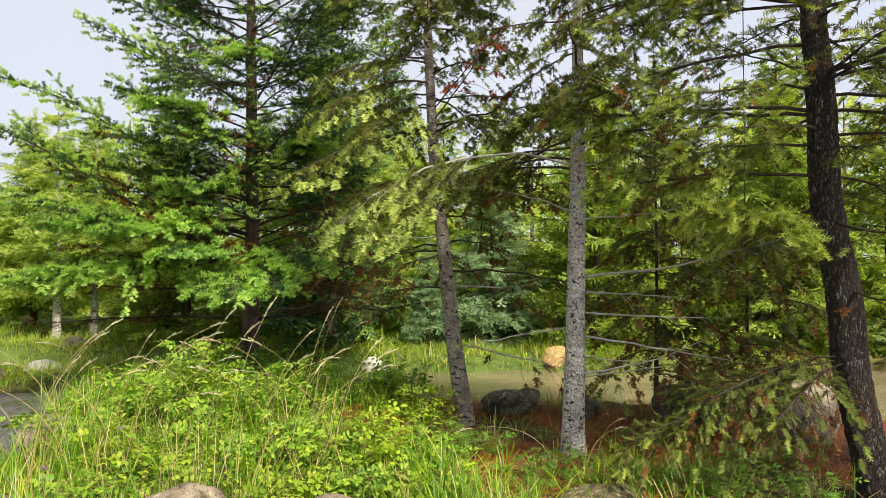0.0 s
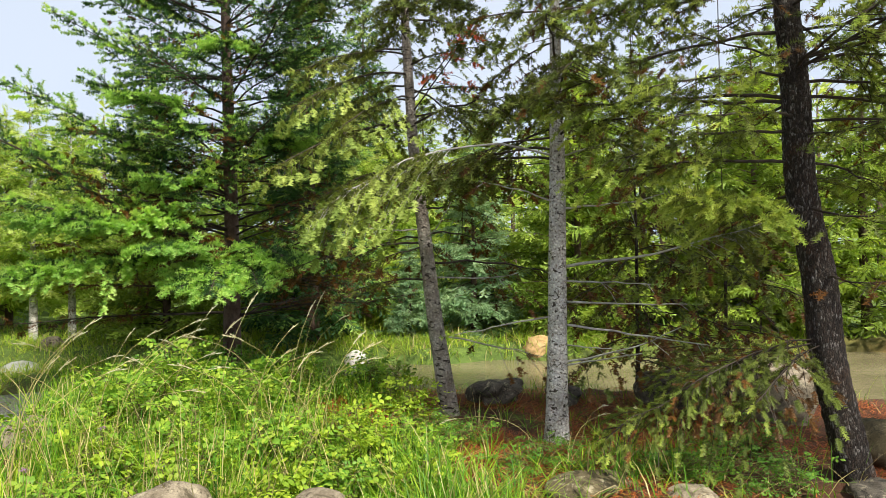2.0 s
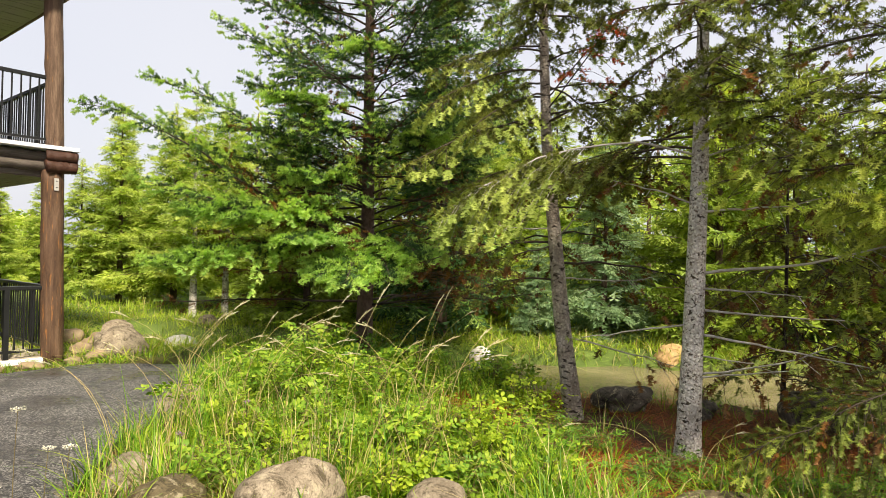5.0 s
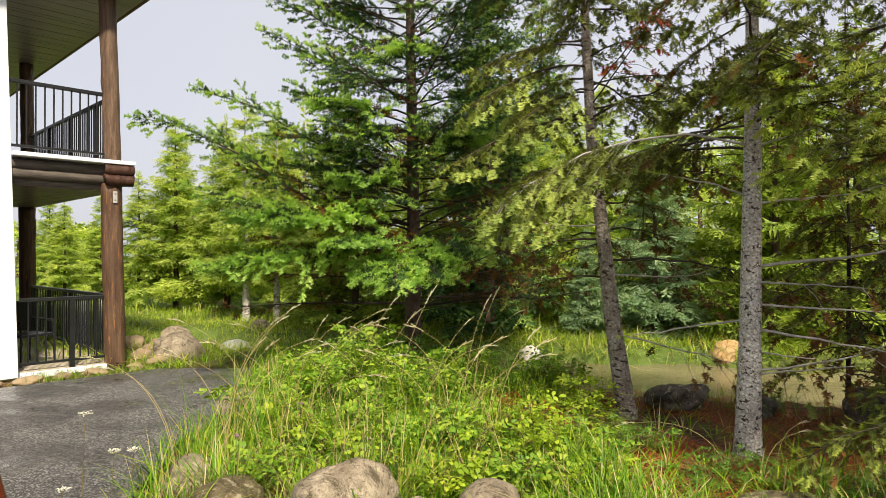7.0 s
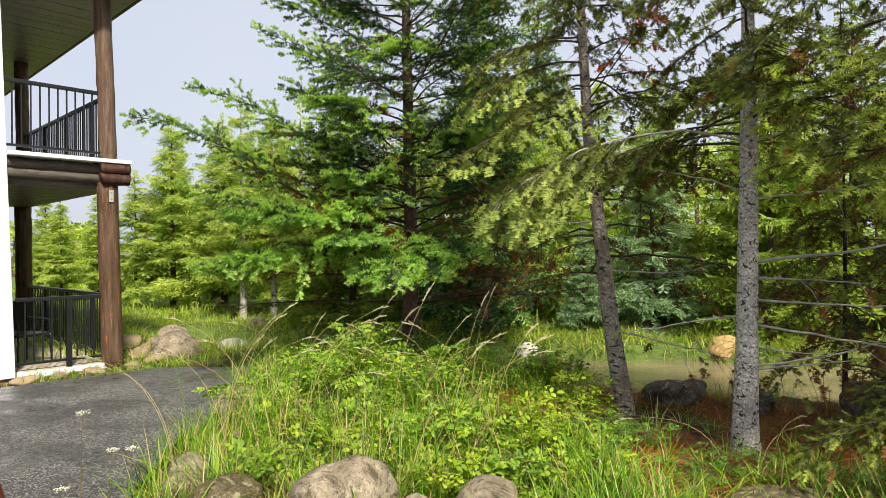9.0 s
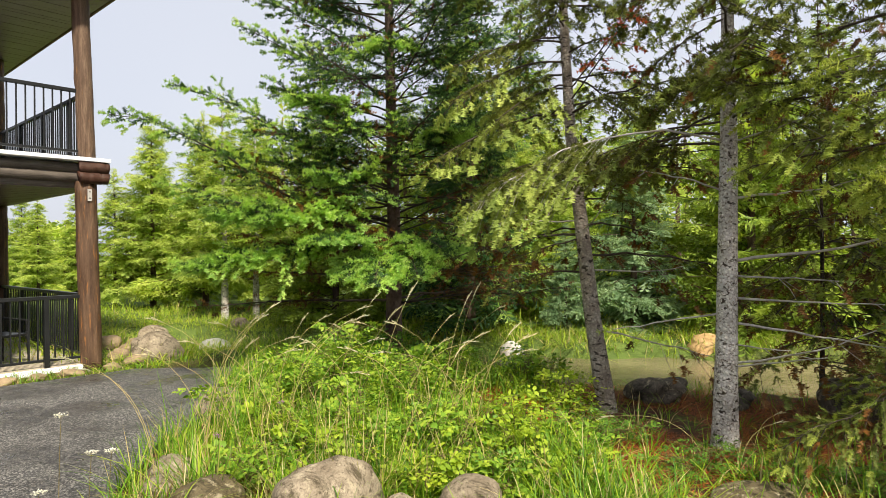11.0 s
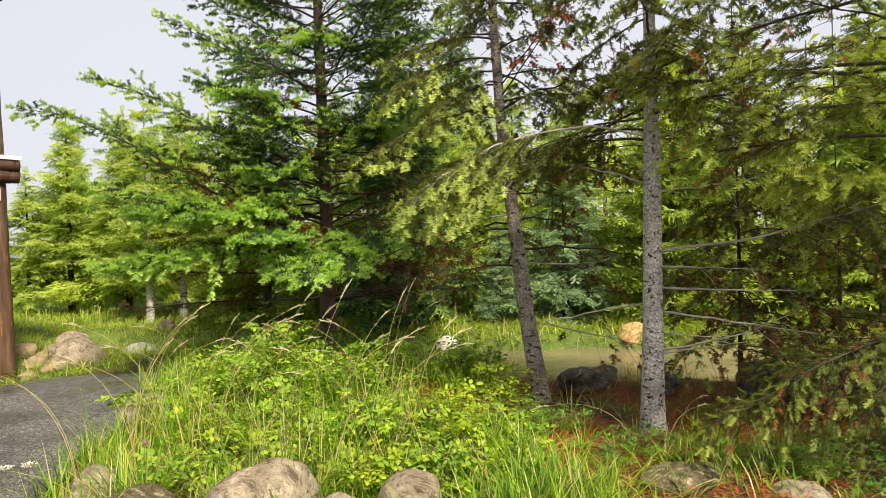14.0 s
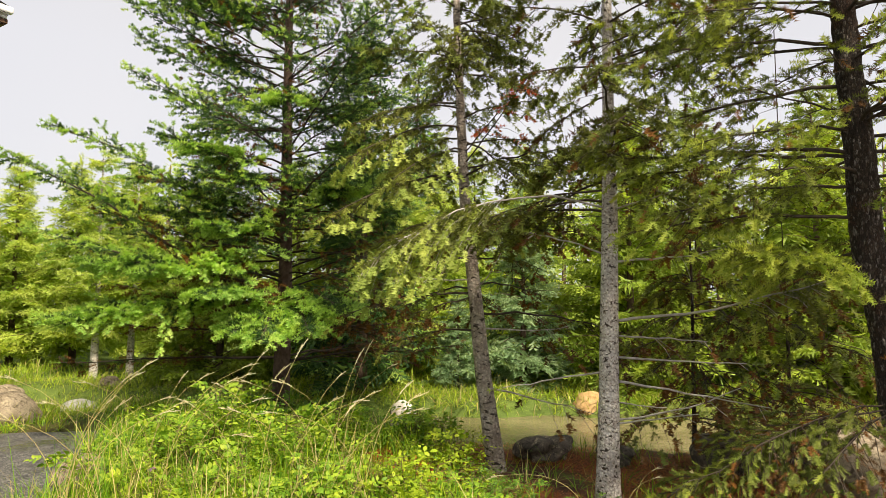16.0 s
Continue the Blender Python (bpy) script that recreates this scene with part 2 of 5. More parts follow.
def ground_material():
    m, nt, b = shader("soil_and_turf")
    v = coords(nt)
    big = noise_tex(nt, v, 0.5, 4, 0.6)
    mid = noise_tex(nt, v, 3.5, 6, 0.65)
    fine = noise_tex(nt, v, 45, 6, 0.75)
    soil = ramp(nt, mid, [(0.3, (0.055, 0.026, 0.015)), (0.5, (0.115, 0.046, 0.022)), (0.72, (0.2, 0.075, 0.032))])
    turf = ramp(nt, mid, [(0.3, (0.06, 0.105, 0.018)), (0.7, (0.15, 0.22, 0.04))])
    c = mix(nt, ramp(nt, big, [(0.6, (0, 0, 0)), (0.75, (1, 1, 1))]), soil, turf)
    # far turf is green throughout
    sep = nt.nodes.new("ShaderNodeSeparateXYZ")
    nt.links.new(v, sep.inputs[0])
    far = nt.nodes.new("ShaderNodeMapRange")
    far.inputs["From Min"].default_value, far.inputs["From Max"].default_value = 8.5, 11.0
    nt.links.new(sep.outputs["Y"], far.inputs["Value"])
    c = mix(nt, far.outputs[0], c, turf)
    c = mix(nt, 0.6, c, ramp(nt, fine, [(0.3, (0.4, 0.4, 0.4)), (0.7, (1.3, 1.3, 1.3))]), "MULTIPLY")
    nt.links.new(c, b.inputs["Base Color"])
    b.inputs["Roughness"].default_value = 0.95
    bump(nt, b, fine, 0.8, 0.02)
    return m


def asphalt_material():
    m, nt, b = shader("wet_asphalt")
    v = coords(nt)
    wet = noise_tex(nt, v, 1.1, 4, 0.6)
    vor = add(nt, "ShaderNodeTexVoronoi", Scale=85.0)
    nt.links.new(v, vor.inputs["Vector"])
    chips = ramp(nt, vor.outputs["Color"], [(0.2, (0.028, 0.029, 0.032)), (0.55, (0.075, 0.074, 0.073)), (0.85, (0.3, 0.29, 0.275))])
    c = mix(nt, ramp(nt, wet, [(0.42, (0, 0, 0)), (0.6, (1, 1, 1))]), mix(nt, 1.0, chips, (0.6, 0.58, 0.56), "MULTIPLY"), chips)
    nt.links.new(c, b.inputs["Base Color"])
    r = ramp(nt, wet, [(0.36, (0.22, 0.22, 0.22)), (0.55, (0.7, 0.7, 0.7))])
    nt.links.new(r, b.inputs["Roughness"])
    bump(nt, b, vor.outputs["Distance"], 0.35, 0.006)
    return m


def water_material():
    m, nt, b = shader("murky_pond_water")
    v = coords(nt, (1, 2.2, 1))
    rip = noise_tex(nt, v, 7, 4, 0.6)
    n = noise_tex(nt, v, 0.7, 3, 0.6)
    nt.links.new(ramp(nt, n, [(0.3, (0.16, 0.135, 0.078)), (0.7, (0.27, 0.23, 0.14))]), b.inputs["Base Color"])
    b.inputs["Roughness"].default_value = 0.05
    b.inputs["IOR"].default_value = 1.33
    bump(nt, b, rip, 0.4, 0.02)
    return m


def bark_material(name, lo, mid, hi, scar, plates, relief=0.012, flake=None):
    """Bark: coarse plates or patches, dark scars across the stem, fine relief."""
    m, nt, b = shader(name)
    v = coords(nt)
    patch = noise_tex(nt, v, 4.0, 5, 0.65)
    vor = add(nt, "ShaderNodeTexVoronoi", Scale=plates[0])
    nt.links.new(coords(nt, plates[1]), vor.inputs["Vector"])
    marks = noise_tex(nt, coords(nt, scar[1]), scar[0], 3, 0.55, 0.6)
    fine = noise_tex(nt, v, 70, 6, 0.7)
    c = ramp(nt, patch, [(0.3, lo), (0.5, mid), (0.7, hi)])
    c = mix(nt, plates[2], c, ramp(nt, vor.outputs["Distance"], [(0.1, (1.25, 1.2, 1.15)), (0.6, (0.28, 0.24, 0.22))]), "MULTIPLY")
    if flake:
        fl = noise_tex(nt, coords(nt, flake[1]), flake[0], 4, 0.6, 0.8)
        c = mix(nt, ramp(nt, fl, [(flake[2], (0, 0, 0)), (flake[2] + 0.05, (1, 1, 1))]), c, flake[3])
    c = mix(nt, ramp(nt, marks, [(scar[2], (0, 0, 0)), (scar[2] + 0.06, (1, 1, 1))]), c, scar[3])
    c = mix(nt, 0.5, c, ramp(nt, fine, [(0.3, (0.5, 0.5, 0.5)), (0.7, (1.3, 1.3, 1.3))]), "MULTIPLY")
    nt.links.new(c, b.inputs["Base Color"])
    b.inputs["Roughness"].default_value = 0.9
    h = mix(nt, 0.35, vor.outputs["Distance"], fine)
    inv = nt.nodes.new("ShaderNodeInvert")
    nt.links.new(h, inv.inputs["Color"])
    bump(nt, b, inv.outputs[0], 0.8, relief)
    return m


M["bark_grey"] = bark_material("grey_scarred_bark", (0.48, 0.45, 0.42), (0.78, 0.76, 0.735), (0.86, 0.85, 0.84), (19.0, (1, 1, 1.7), 0.575, (0.06, 0.045, 0.035)), (38, (1, 1, 1.0), 0.45), 0.025, (48.0, (1, 1, 1.0), 0.56, (0.25, 0.205, 0.17)))
M["bark_mid"] = bark_material("grey_brown_bark", (0.25, 0.205, 0.175), (0.44, 0.39, 0.345), (0.6, 0.555, 0.51), (12.0, (1, 1, 2.4), 0.565, (0.05, 0.037, 0.03)), (34, (1, 1, 1.0), 0.5), 0.02, (34.0, (1, 1, 1.4), 0.6, (0.17, 0.12, 0.095)))
def plated_bark(name):
    """Old fir bark: dark cracks between plates, some plates reddish, some with pale flaking faces."""
    m, nt, b = shader(name)
    v = coords(nt, (1, 1, 0.42))
    wob = noise_tex(nt, v, 14, 5, 0.65)
    warp = nt.nodes.new("ShaderNodeVectorMath")
    warp.operation = "MULTIPLY_ADD"
    warp.inputs[1].default_value = (0.09, 0.09, 0.09)
    nt.links.new(wob, warp.inputs[0])
    nt.links.new(v, warp.inputs[2])
    cell = add(nt, "ShaderNodeTexVoronoi", Scale=70.0)
    edge = nt.nodes.new("ShaderNodeTexVoronoi")
    edge.feature = "DISTANCE_TO_EDGE"
    edge.inputs["Scale"].default_value = 70.0
    for n in (cell, edge):
        nt.links.new(warp.outputs[0], n.inputs["Vector"])
    fine = noise_tex(nt, coords(nt), 85, 6, 0.75)
    big = noise_tex(nt, coords(nt), 3.0, 4, 0.6)
    c = ramp(nt, cell.outputs["Color"], [(0.2, (0.035, 0.025, 0.02)), (0.5, (0.08, 0.053, 0.04)), (0.66, (0.125, 0.097, 0.083)), (0.82, (0.31, 0.285, 0.265))])
    c = mix(nt, ramp(nt, big, [(0.52, (0, 0, 0)), (0.66, (0.7, 0.7, 0.7))]), c, (0.15, 0.068, 0.04))
    c = mix(nt, 0.8, c, ramp(nt, fine, [(0.3, (0.4, 0.38, 0.36)), (0.68, (1.5, 1.48, 1.45))]), "MULTIPLY")
    c = mix(nt, ramp(nt, edge.outputs["Distance"], [(0.0, (0.9, 0.9, 0.9)), (0.22, (0, 0, 0))]), c, (0.014, 0.009, 0.007))
    nt.links.new(c, b.inputs["Base Color"])
    b.inputs["Roughness"].default_value = 0.85
    h = mix(nt, 0.3, ramp(nt, edge.outputs["Distance"], [(0.0, (0, 0, 0)), (0.3, (1, 1, 1))]), fine)
    bump(nt, b, h, 1.0, 0.025)
    return m


M["bark_plated"] = plated_bark("dark_cracked_plate_bark")
M["bark_dark"] = bark_material("dark_plated_bark", (0.035, 0.026, 0.022), (0.075, 0.055, 0.045), (0.15, 0.085, 0.058), (8.0, (1, 1, 0.7), 0.6, (0.016, 0.011, 0.009)), (38, (1, 1, 0.42), 0.9), 0.04, (36.0, (1.5, 1.5, 0.4), 0.61, (0.2, 0.182, 0.168)))
M["ground"] = ground_material()
M["asphalt"] = asphalt_material()
M["water"] = water_material()


# ---- mesh tools ----
def tri_mesh(name, verts, tris, mats, mat_index=None, smooth=False):
    """One mesh from arrays of corners and triangles."""
    me = bpy.data.meshes.new(name)
    verts, tris = np.asarray(verts, np.float32), np.asarray(tris, np.int32)
    me.vertices.add(len(verts))
    me.vertices.foreach_set("co", verts.ravel())
    me.loops.add(tris.size)
    me.loops.foreach_set("vertex_index", tris.ravel())
    me.polygons.add(len(tris))
    me.polygons.foreach_set("loop_start", np.arange(0, tris.size, 3, dtype=np.int32))
    for m in mats:
        me.materials.append(m)
    if mat_index is not None:
        me.polygons.foreach_set("material_index", np.asarray(mat_index, np.int32))
    me.polygons.foreach_set("use_smooth", np.full(len(tris), smooth))
    me.update(calc_edges=True)
    return me


def part(name, bm, material=None, parent=None, label=""):
    """A bmesh or mesh as one object, under its thing if there is one."""
    if isinstance(bm, bmesh.types.BMesh):
        me = bpy.data.meshes.new(name)
        bm.to_mesh(me)
        bm.free()
        me.materials.append(material)
    else:
        me = bm
    ob = new(name, me)
    ob.parent = parent
    return tagged(ob, label)


def empty(name, at, label, category, group="", kind="", turn=0.0):
    ob = new(name)
    ob.matrix_world = pose(*at, 0, 0, turn)
    ob.empty_display_size = 0.2
    return tagged(ob, label, category, group, kind)


class Tubes:
    """Collects tapered round stems into one mesh."""

    def __init__(self):
        self.v, self.f, self.n = [], [], 0

    def stem(self, pts, radii, sides=8, wobble=0.0, rng=None):
        pts, radii = np.asarray(pts, float), np.asarray(radii, float)
        tan = np.gradient(pts, axis=0)
        tan /= np.linalg.norm(tan, axis=1, keepdims=True) + 1e-9
        ref = np.where(np.abs(tan[:, 2:3]) > 0.9, [[1.0, 0, 0]], [[0, 0, 1.0]])
        if abs(tan[0, 2]) > 0.75:
            ref = np.tile([[1.0, 0, 0]], (len(pts), 1))
        else:
            ref = np.tile([[0, 0, 1.0]], (len(pts), 1))
        a = np.cross(tan, ref)
        a /= np.linalg.norm(a, axis=1, keepdims=True) + 1e-9
        b = np.cross(tan, a)
        th = np.linspace(0, 2 * np.pi, sides, endpoint=False)
        r = radii[:, None] * np.ones((1, sides))
        if wobble:
            r = r * (1 + wobble * rng.standard_normal(r.shape))
        ring = pts[:, None] + r[..., None] * (np.cos(th)[None, :, None] * a[:, None] + np.sin(th)[None, :, None] * b[:, None])
        m = len(pts)
        self.v.append(ring.reshape(-1, 3))
        i = (np.arange(m - 1)[:, None] * sides + np.arange(sides)[None]).ravel()
        j = (np.arange(m - 1)[:, None] * sides + (np.arange(sides) + 1)[None] % sides).ravel()
        quad = np.concatenate([np.stack([i, j, j + sides], 1), np.stack([i, j + sides, i + sides], 1)])
        cap = np.stack([np.full(sides - 2, (m - 1) * sides), (m - 1) * sides + np.arange(1, sides - 1), (m - 1) * sides + np.arange(2, sides)], 1)
        self.f.append(np.concatenate([quad, cap]) + self.n)
        self.n += m * sides

    def twigs(self, start, end, r0):
        """Many thin three-sided twigs at once."""
        start, end = np.asarray(start), np.asarray(end)
        if not len(start):
            return
        d = end - start
        a = np.cross(d, [[0.31, 0.12, 0.94]])
        a /= np.linalg.norm(a, axis=1, keepdims=True) + 1e-9
        b = np.cross(d, a)
        b /= np.linalg.norm(b, axis=1, keepdims=True) + 1e-9
        r0 = np.broadcast_to(np.asarray(r0, float), (len(start),))[:, None]
        vs = []
        for base, k in ((start, 1.0), (end, 0.45)):
            for t in (0, 2.094, 4.189):
                vs.append(base + k * r0 * (math.cos(t) * a + math.sin(t) * b))
        v = np.stack(vs, 1)
        k = np.array([[0, 1, 4], [0, 4, 3], [1, 2, 5], [1, 5, 4], [2, 0, 3], [2, 3, 5]])
        self.v.append(v.reshape(-1, 3))
        self.f.append((np.arange(len(start))[:, None, None] * 6 + k[None]).reshape(-1, 3) + self.n)
        self.n += 6 * len(start)

    def mesh(self, name, mat):
        return tri_mesh(name, np.concatenate(self.v), np.concatenate(self.f), [mat], smooth=True)


class Scatter:
    """Collects copies of small templates (shoots, leaves) into one mesh."""

    def __init__(self, templates):
        self.templates, self.rows = templates, []

    def put(self, pos, along, up, size, kind, width=None):
        pos = np.atleast_2d(pos)
        n = len(pos)
        size = np.broadcast_to(size, (n,))
        self.rows.append((pos, np.broadcast_to(along, (n, 3)), np.broadcast_to(up, (n, 3)), size,
                          np.broadcast_to(kind, (n,)), np.broadcast_to(size if width is None else width, (n,))))

    def count(self):
        return sum(len(r[0]) for r in self.rows)

    def mesh(self, name, mats, rng):
        pos, x, z, s, kind, wd = (np.concatenate([r[i] for r in self.rows]) for i in range(6))
        x = x / (np.linalg.norm(x, axis=1, keepdims=True) + 1e-9)
        y = np.cross(z, x)
        y /= np.linalg.norm(y, axis=1, keepdims=True) + 1e-9
        z = np.cross(x, y)
        pick = rng.integers(0, len(self.templates), len(pos))
        vs, fs, ms, n = [], [], [], 0
        for k, (tv, tf) in enumerate(self.templates):
            i = np.where(pick == k)[0]
            if not len(i):
                continue
            v = pos[i, None] + (tv[None, :, 0:1] * x[i, None]) * s[i, None, None] + (tv[None, :, 1:2] * y[i, None] + tv[None, :, 2:3] * z[i, None]) * wd[i, None, None]
            vs.append(v.reshape(-1, 3))
            fs.append((np.arange(len(i))[:, None, None] * len(tv) + tf[None]).reshape(-1, 3) + n)
            ms.append(np.repeat(kind[i], len(tf)))
            n += len(i) * len(tv)
        return tri_mesh(name, np.concatenate(vs), np.concatenate(fs), mats, np.concatenate(ms))


def shoot_template(seed, needles, length, width, lean, flat=0.6):
    """A shoot of unit length along x with needles all round it."""
    rng = np.random.default_rng(seed)
    v, f = [], []
    for k in range(needles):
        s = (k + rng.random()) / needles
        az = k * 2.399 + rng.normal(0, 0.3)
        a = radians(lean + rng.normal(0, 9)) * (1 - 0.45 * s)
        d = np.array([math.cos(a), math.sin(a) * math.cos(az), math.sin(a) * math.sin(az) * flat + 0.12])
        side = np.cross(d, rng.normal(0, 1, 3))
        side /= np.linalg.norm(side)
        base = np.array([s * 0.9, 0, 0])
        l = length * rng.uniform(0.75, 1.15) * (1 - 0.25 * s)
        v += [base - side * width / 2, base + side * width / 2, base + d * l]
        f.append([3 * k, 3 * k + 1, 3 * k + 2])
    return np.array(v), np.array(f)


def brush_template(seed, count, rows, half, lean=0.6):
    """A bottlebrush shoot of unit length: needles grow out of one shared stem; rows of (angle round the stem, every how many)."""
    rng = np.random.default_rng(seed)
    v = [np.array([k / count, 0, 0]) for k in range(count + 1)]
    f = []
    for ang, every in rows:
        for side in (-1, 1):
            for k in range(0, count, every):
                a = radians(ang + rng.normal(0, 18))
                w = half * rng.uniform(0.7, 1.2) * (1 - 0.35 * (k / count) ** 2)
                o = np.array([0, math.cos(a), math.sin(a)]) * side * w
                v.append(np.array([(k + 0.5) / count + lean * w + rng.normal(0, 0.025), 0, 0.03]) + o)
                f.append([k, k + 1, len(v) - 1])
    return np.array(v), np.array(f)


def frond_template(seed, pairs, fingers, width):
    """A drooping frond of unit length: narrow side shoots fan out of one thin midrib."""
    rng = np.random.default_rng(seed)
    xs = np.linspace(0.0, 0.95, pairs + 1)
    v = [np.array([x, 0.025 * rng.normal(), -0.2 * x * x]) for x in xs]
    f = []
    for k in range(pairs):
        v.append(v[k] + np.array([0.0, 0.012, 0.012]))
        f.append([k, k + 1, len(v) - 1])
        for side in (-1, 1):
            l = (0.44 * (1 - 0.7 * xs[k]) + 0.06) * rng.uniform(0.7, 1.2)
            for g in fingers:
                a = radians(44 + g + rng.normal(0, 10))
                r = l * (1.0 if g == 0 else rng.uniform(0.5, 0.8))
                d = np.array([math.cos(a), side * math.sin(a), rng.normal(-0.16, 0.2)])
                n = len(v)
                v += [v[k] + r * 0.45 * d + np.array([width, 0, width * rng.normal(0, 0.6)]), v[k] + r * d]
                f.append([k, n, n + 1])
    return np.array(v), np.array(f)


SHOOTS = [brush_template(i, 11, ((0, 1), (70, 2)), 0.25, 0.6) for i in range(4)]
SHOOTS_MID = [brush_template(10 + i, 8, ((8, 1), (75, 3)), 0.33, 0.5) for i in range(4)]
SHOOTS_FAR = [frond_template(20 + i, 4, (0,), 0.12) for i in range(5)]
FRONDS = [frond_template(30 + i, 6, (0, 25), 0.07) for i in range(5)]
FRONDS_DIM = [frond_template(40 + i, 6, (0,), 0.10) for i in range(4)]


# ---- ground, pond, path ----
# the lodge's corner and its two directions
CORNER = Vector((-4.81, 9.60, 0.08))
FRONT = Vector((math.sin(radians(44.7)), math.cos(radians(44.7)), 0))     # towards the corner along the front
BACK = Vector((-math.cos(radians(44.7)), math.sin(radians(44.7)), 0))     # away from the corner along the side
POND = [(0.3, 10.75, 0.7), (1.9, 9.9, 1.6), (3.9, 9.2, 1.75), (6.4, 8.2, 2.1), (9.3, 7.2, 2.6), (-1.8, 11.8, 0.7), (-3.6, 12.7, 0.85), (-5.4, 13.8, 0.75)]
WATER_Z = -0.24


def pond_depth(x, y):
    """Signed distance to the shore: negative inside the pond."""
    d = np.full(np.shape(x), 99.0)
    for cx, cy, r in POND:
        e = np.hypot(x - cx, y - cy) - r
        h = np.clip(0.5 + 0.5 * (d - e) / 0.7, 0, 1)
        d = d * (1 - h) + e * h - 0.7 * h * (1 - h)
    return d + 0.12 * np.sin(x * 2.3 + 0.7 * y) + 0.08 * np.sin(y * 3.1 - x)


def ground_z(x, y):
    x, y = np.asarray(x, float), np.asarray(y, float)
    d = pond_depth(x, y)
    k = np.clip((d + 0.3) / 0.6, 0, 1)
    k = k * k * (3 - 2 * k)
    z = -0.5 + 0.5 * k
    far = np.clip((y - 12) / 14, 0, 1)
    z = z + 0.25 * far
    path = np.clip((-1.7 - x) / 0.4, 0, 1) * np.clip((9.7 - y) / 0.8, 0, 1)
    path = np.maximum(path, np.clip((3.5 - y) / 0.4, 0, 1))
    lump = 0.04 * np.sin(1.7 * x + 0.6) * np.sin(1.3 * y) + 0.025 * np.sin(4.1 * x - 2.2 * y)
    return z - 0.02 * path + lump * (1 - path) * np.clip(d, 0, 1)


def make_ground():
    far = np.array([30, 45, 70, 120, 220, 420])
    xs = np.concatenate([-far[::-1], np.arange(-21, 21.01, 0.3), far])
    ys = np.concatenate([-far[::-1], np.arange(-12, 25.51, 0.3), far])
    X, Y = np.meshgrid(xs, ys)
    Z = ground_z(X, Y)
    n, m = X.shape
    i = (np.arange(n - 1)[:, None] * m + np.arange(m - 1)[None]).ravel()
    tris = np.concatenate([np.stack([i, i + 1, i + m + 1], 1), np.stack([i, i + m + 1, i + m], 1)])
    g = part("ground", tri_mesh("ground", np.stack([X, Y, Z], -1).reshape(-1, 3), tris, [M["ground"]], smooth=True), None)
    tagged(g, "soil with turf, moss and fallen reddish needles", "ground", kind="structure")
    # pond water
    bm = bmesh.new()
    bmesh.ops.create_grid(bm, x_segments=2, y_segments=2, size=1)
    for v in bm.verts:
        v.co = Vector((3.0 + v.co.x * 11, 10.5 + v.co.y * 6, WATER_Z))
    tagged(part("water", bm, M["water"]), "still murky olive-brown pond water", "water", kind="structure")


make_ground()


def path_edge(y):
    """Where the asphalt ends towards the planting."""
    return -2.05 - 0.09 * (y - 4.4) + 0.07 * math.sin(y * 2.1) + 0.04 * math.sin(y * 5.3) - (max(0, 3.2 - y) * 0.1)


def make_path():
    bm = bmesh.new()
    ys = [-12 + 0.25 * i for i in range(int((9.3 + 12) / 0.25) + 1)]
    grid = []
    for y in ys:
        left = -15.0
        k = min(1.0, max(0.0, (3.15 - y) / 0.9))
        right = path_edge(y) + (8.5 - path_edge(y)) * (k * k * (3 - 2 * k)) ** 0.5
        # the deck's planting strip cuts the far left corner
        cut = -4.62 + (y - 8.62) * 1.0 if y > 7.0 else -15.0
        left = max(left, cut) if y > 7.0 else left
        left = min(left, right - 0.02)
        grid.append([bm.verts.new((left + (right - left) * k / 14, y, float(-0.06 + 0.004 * math.sin(y + k)))) for k in range(15)])
    for a, b in zip(grid, grid[1:]):
        for k in range(14):
            bm.faces.new((a[k], a[k + 1], b[k + 1], b[k]))
    # a real thickness at the edge
    rim = bmesh.ops.extrude_face_region(bm, geom=bm.faces[:])
    bmesh.ops.translate(bm, verts=[v for v in rim["geom"] if isinstance(v, bmesh.types.BMVert)], vec=(0, 0, 0.1))
    bmesh.ops.recalc_face_normals(bm, faces=bm.faces[:])
    tagged(part("pavement", bm, M["asphalt"]), "rain-wet dark asphalt path with coarse stone chips", "pavement", kind="structure")


make_path()


# ---- conifers ----
def limb_line(start, az, length, rise, droop, lift, n=9):
    s = np.linspace(0, 1, n)
    out = np.array([math.cos(az), math.sin(az), 0])
    z = rise * s - droop * s ** 2 + lift * s ** 3
    return np.asarray(start)[None] + length * (s[:, None] * out[None] + z[:, None] * np.array([[0, 0, 1.0]]))


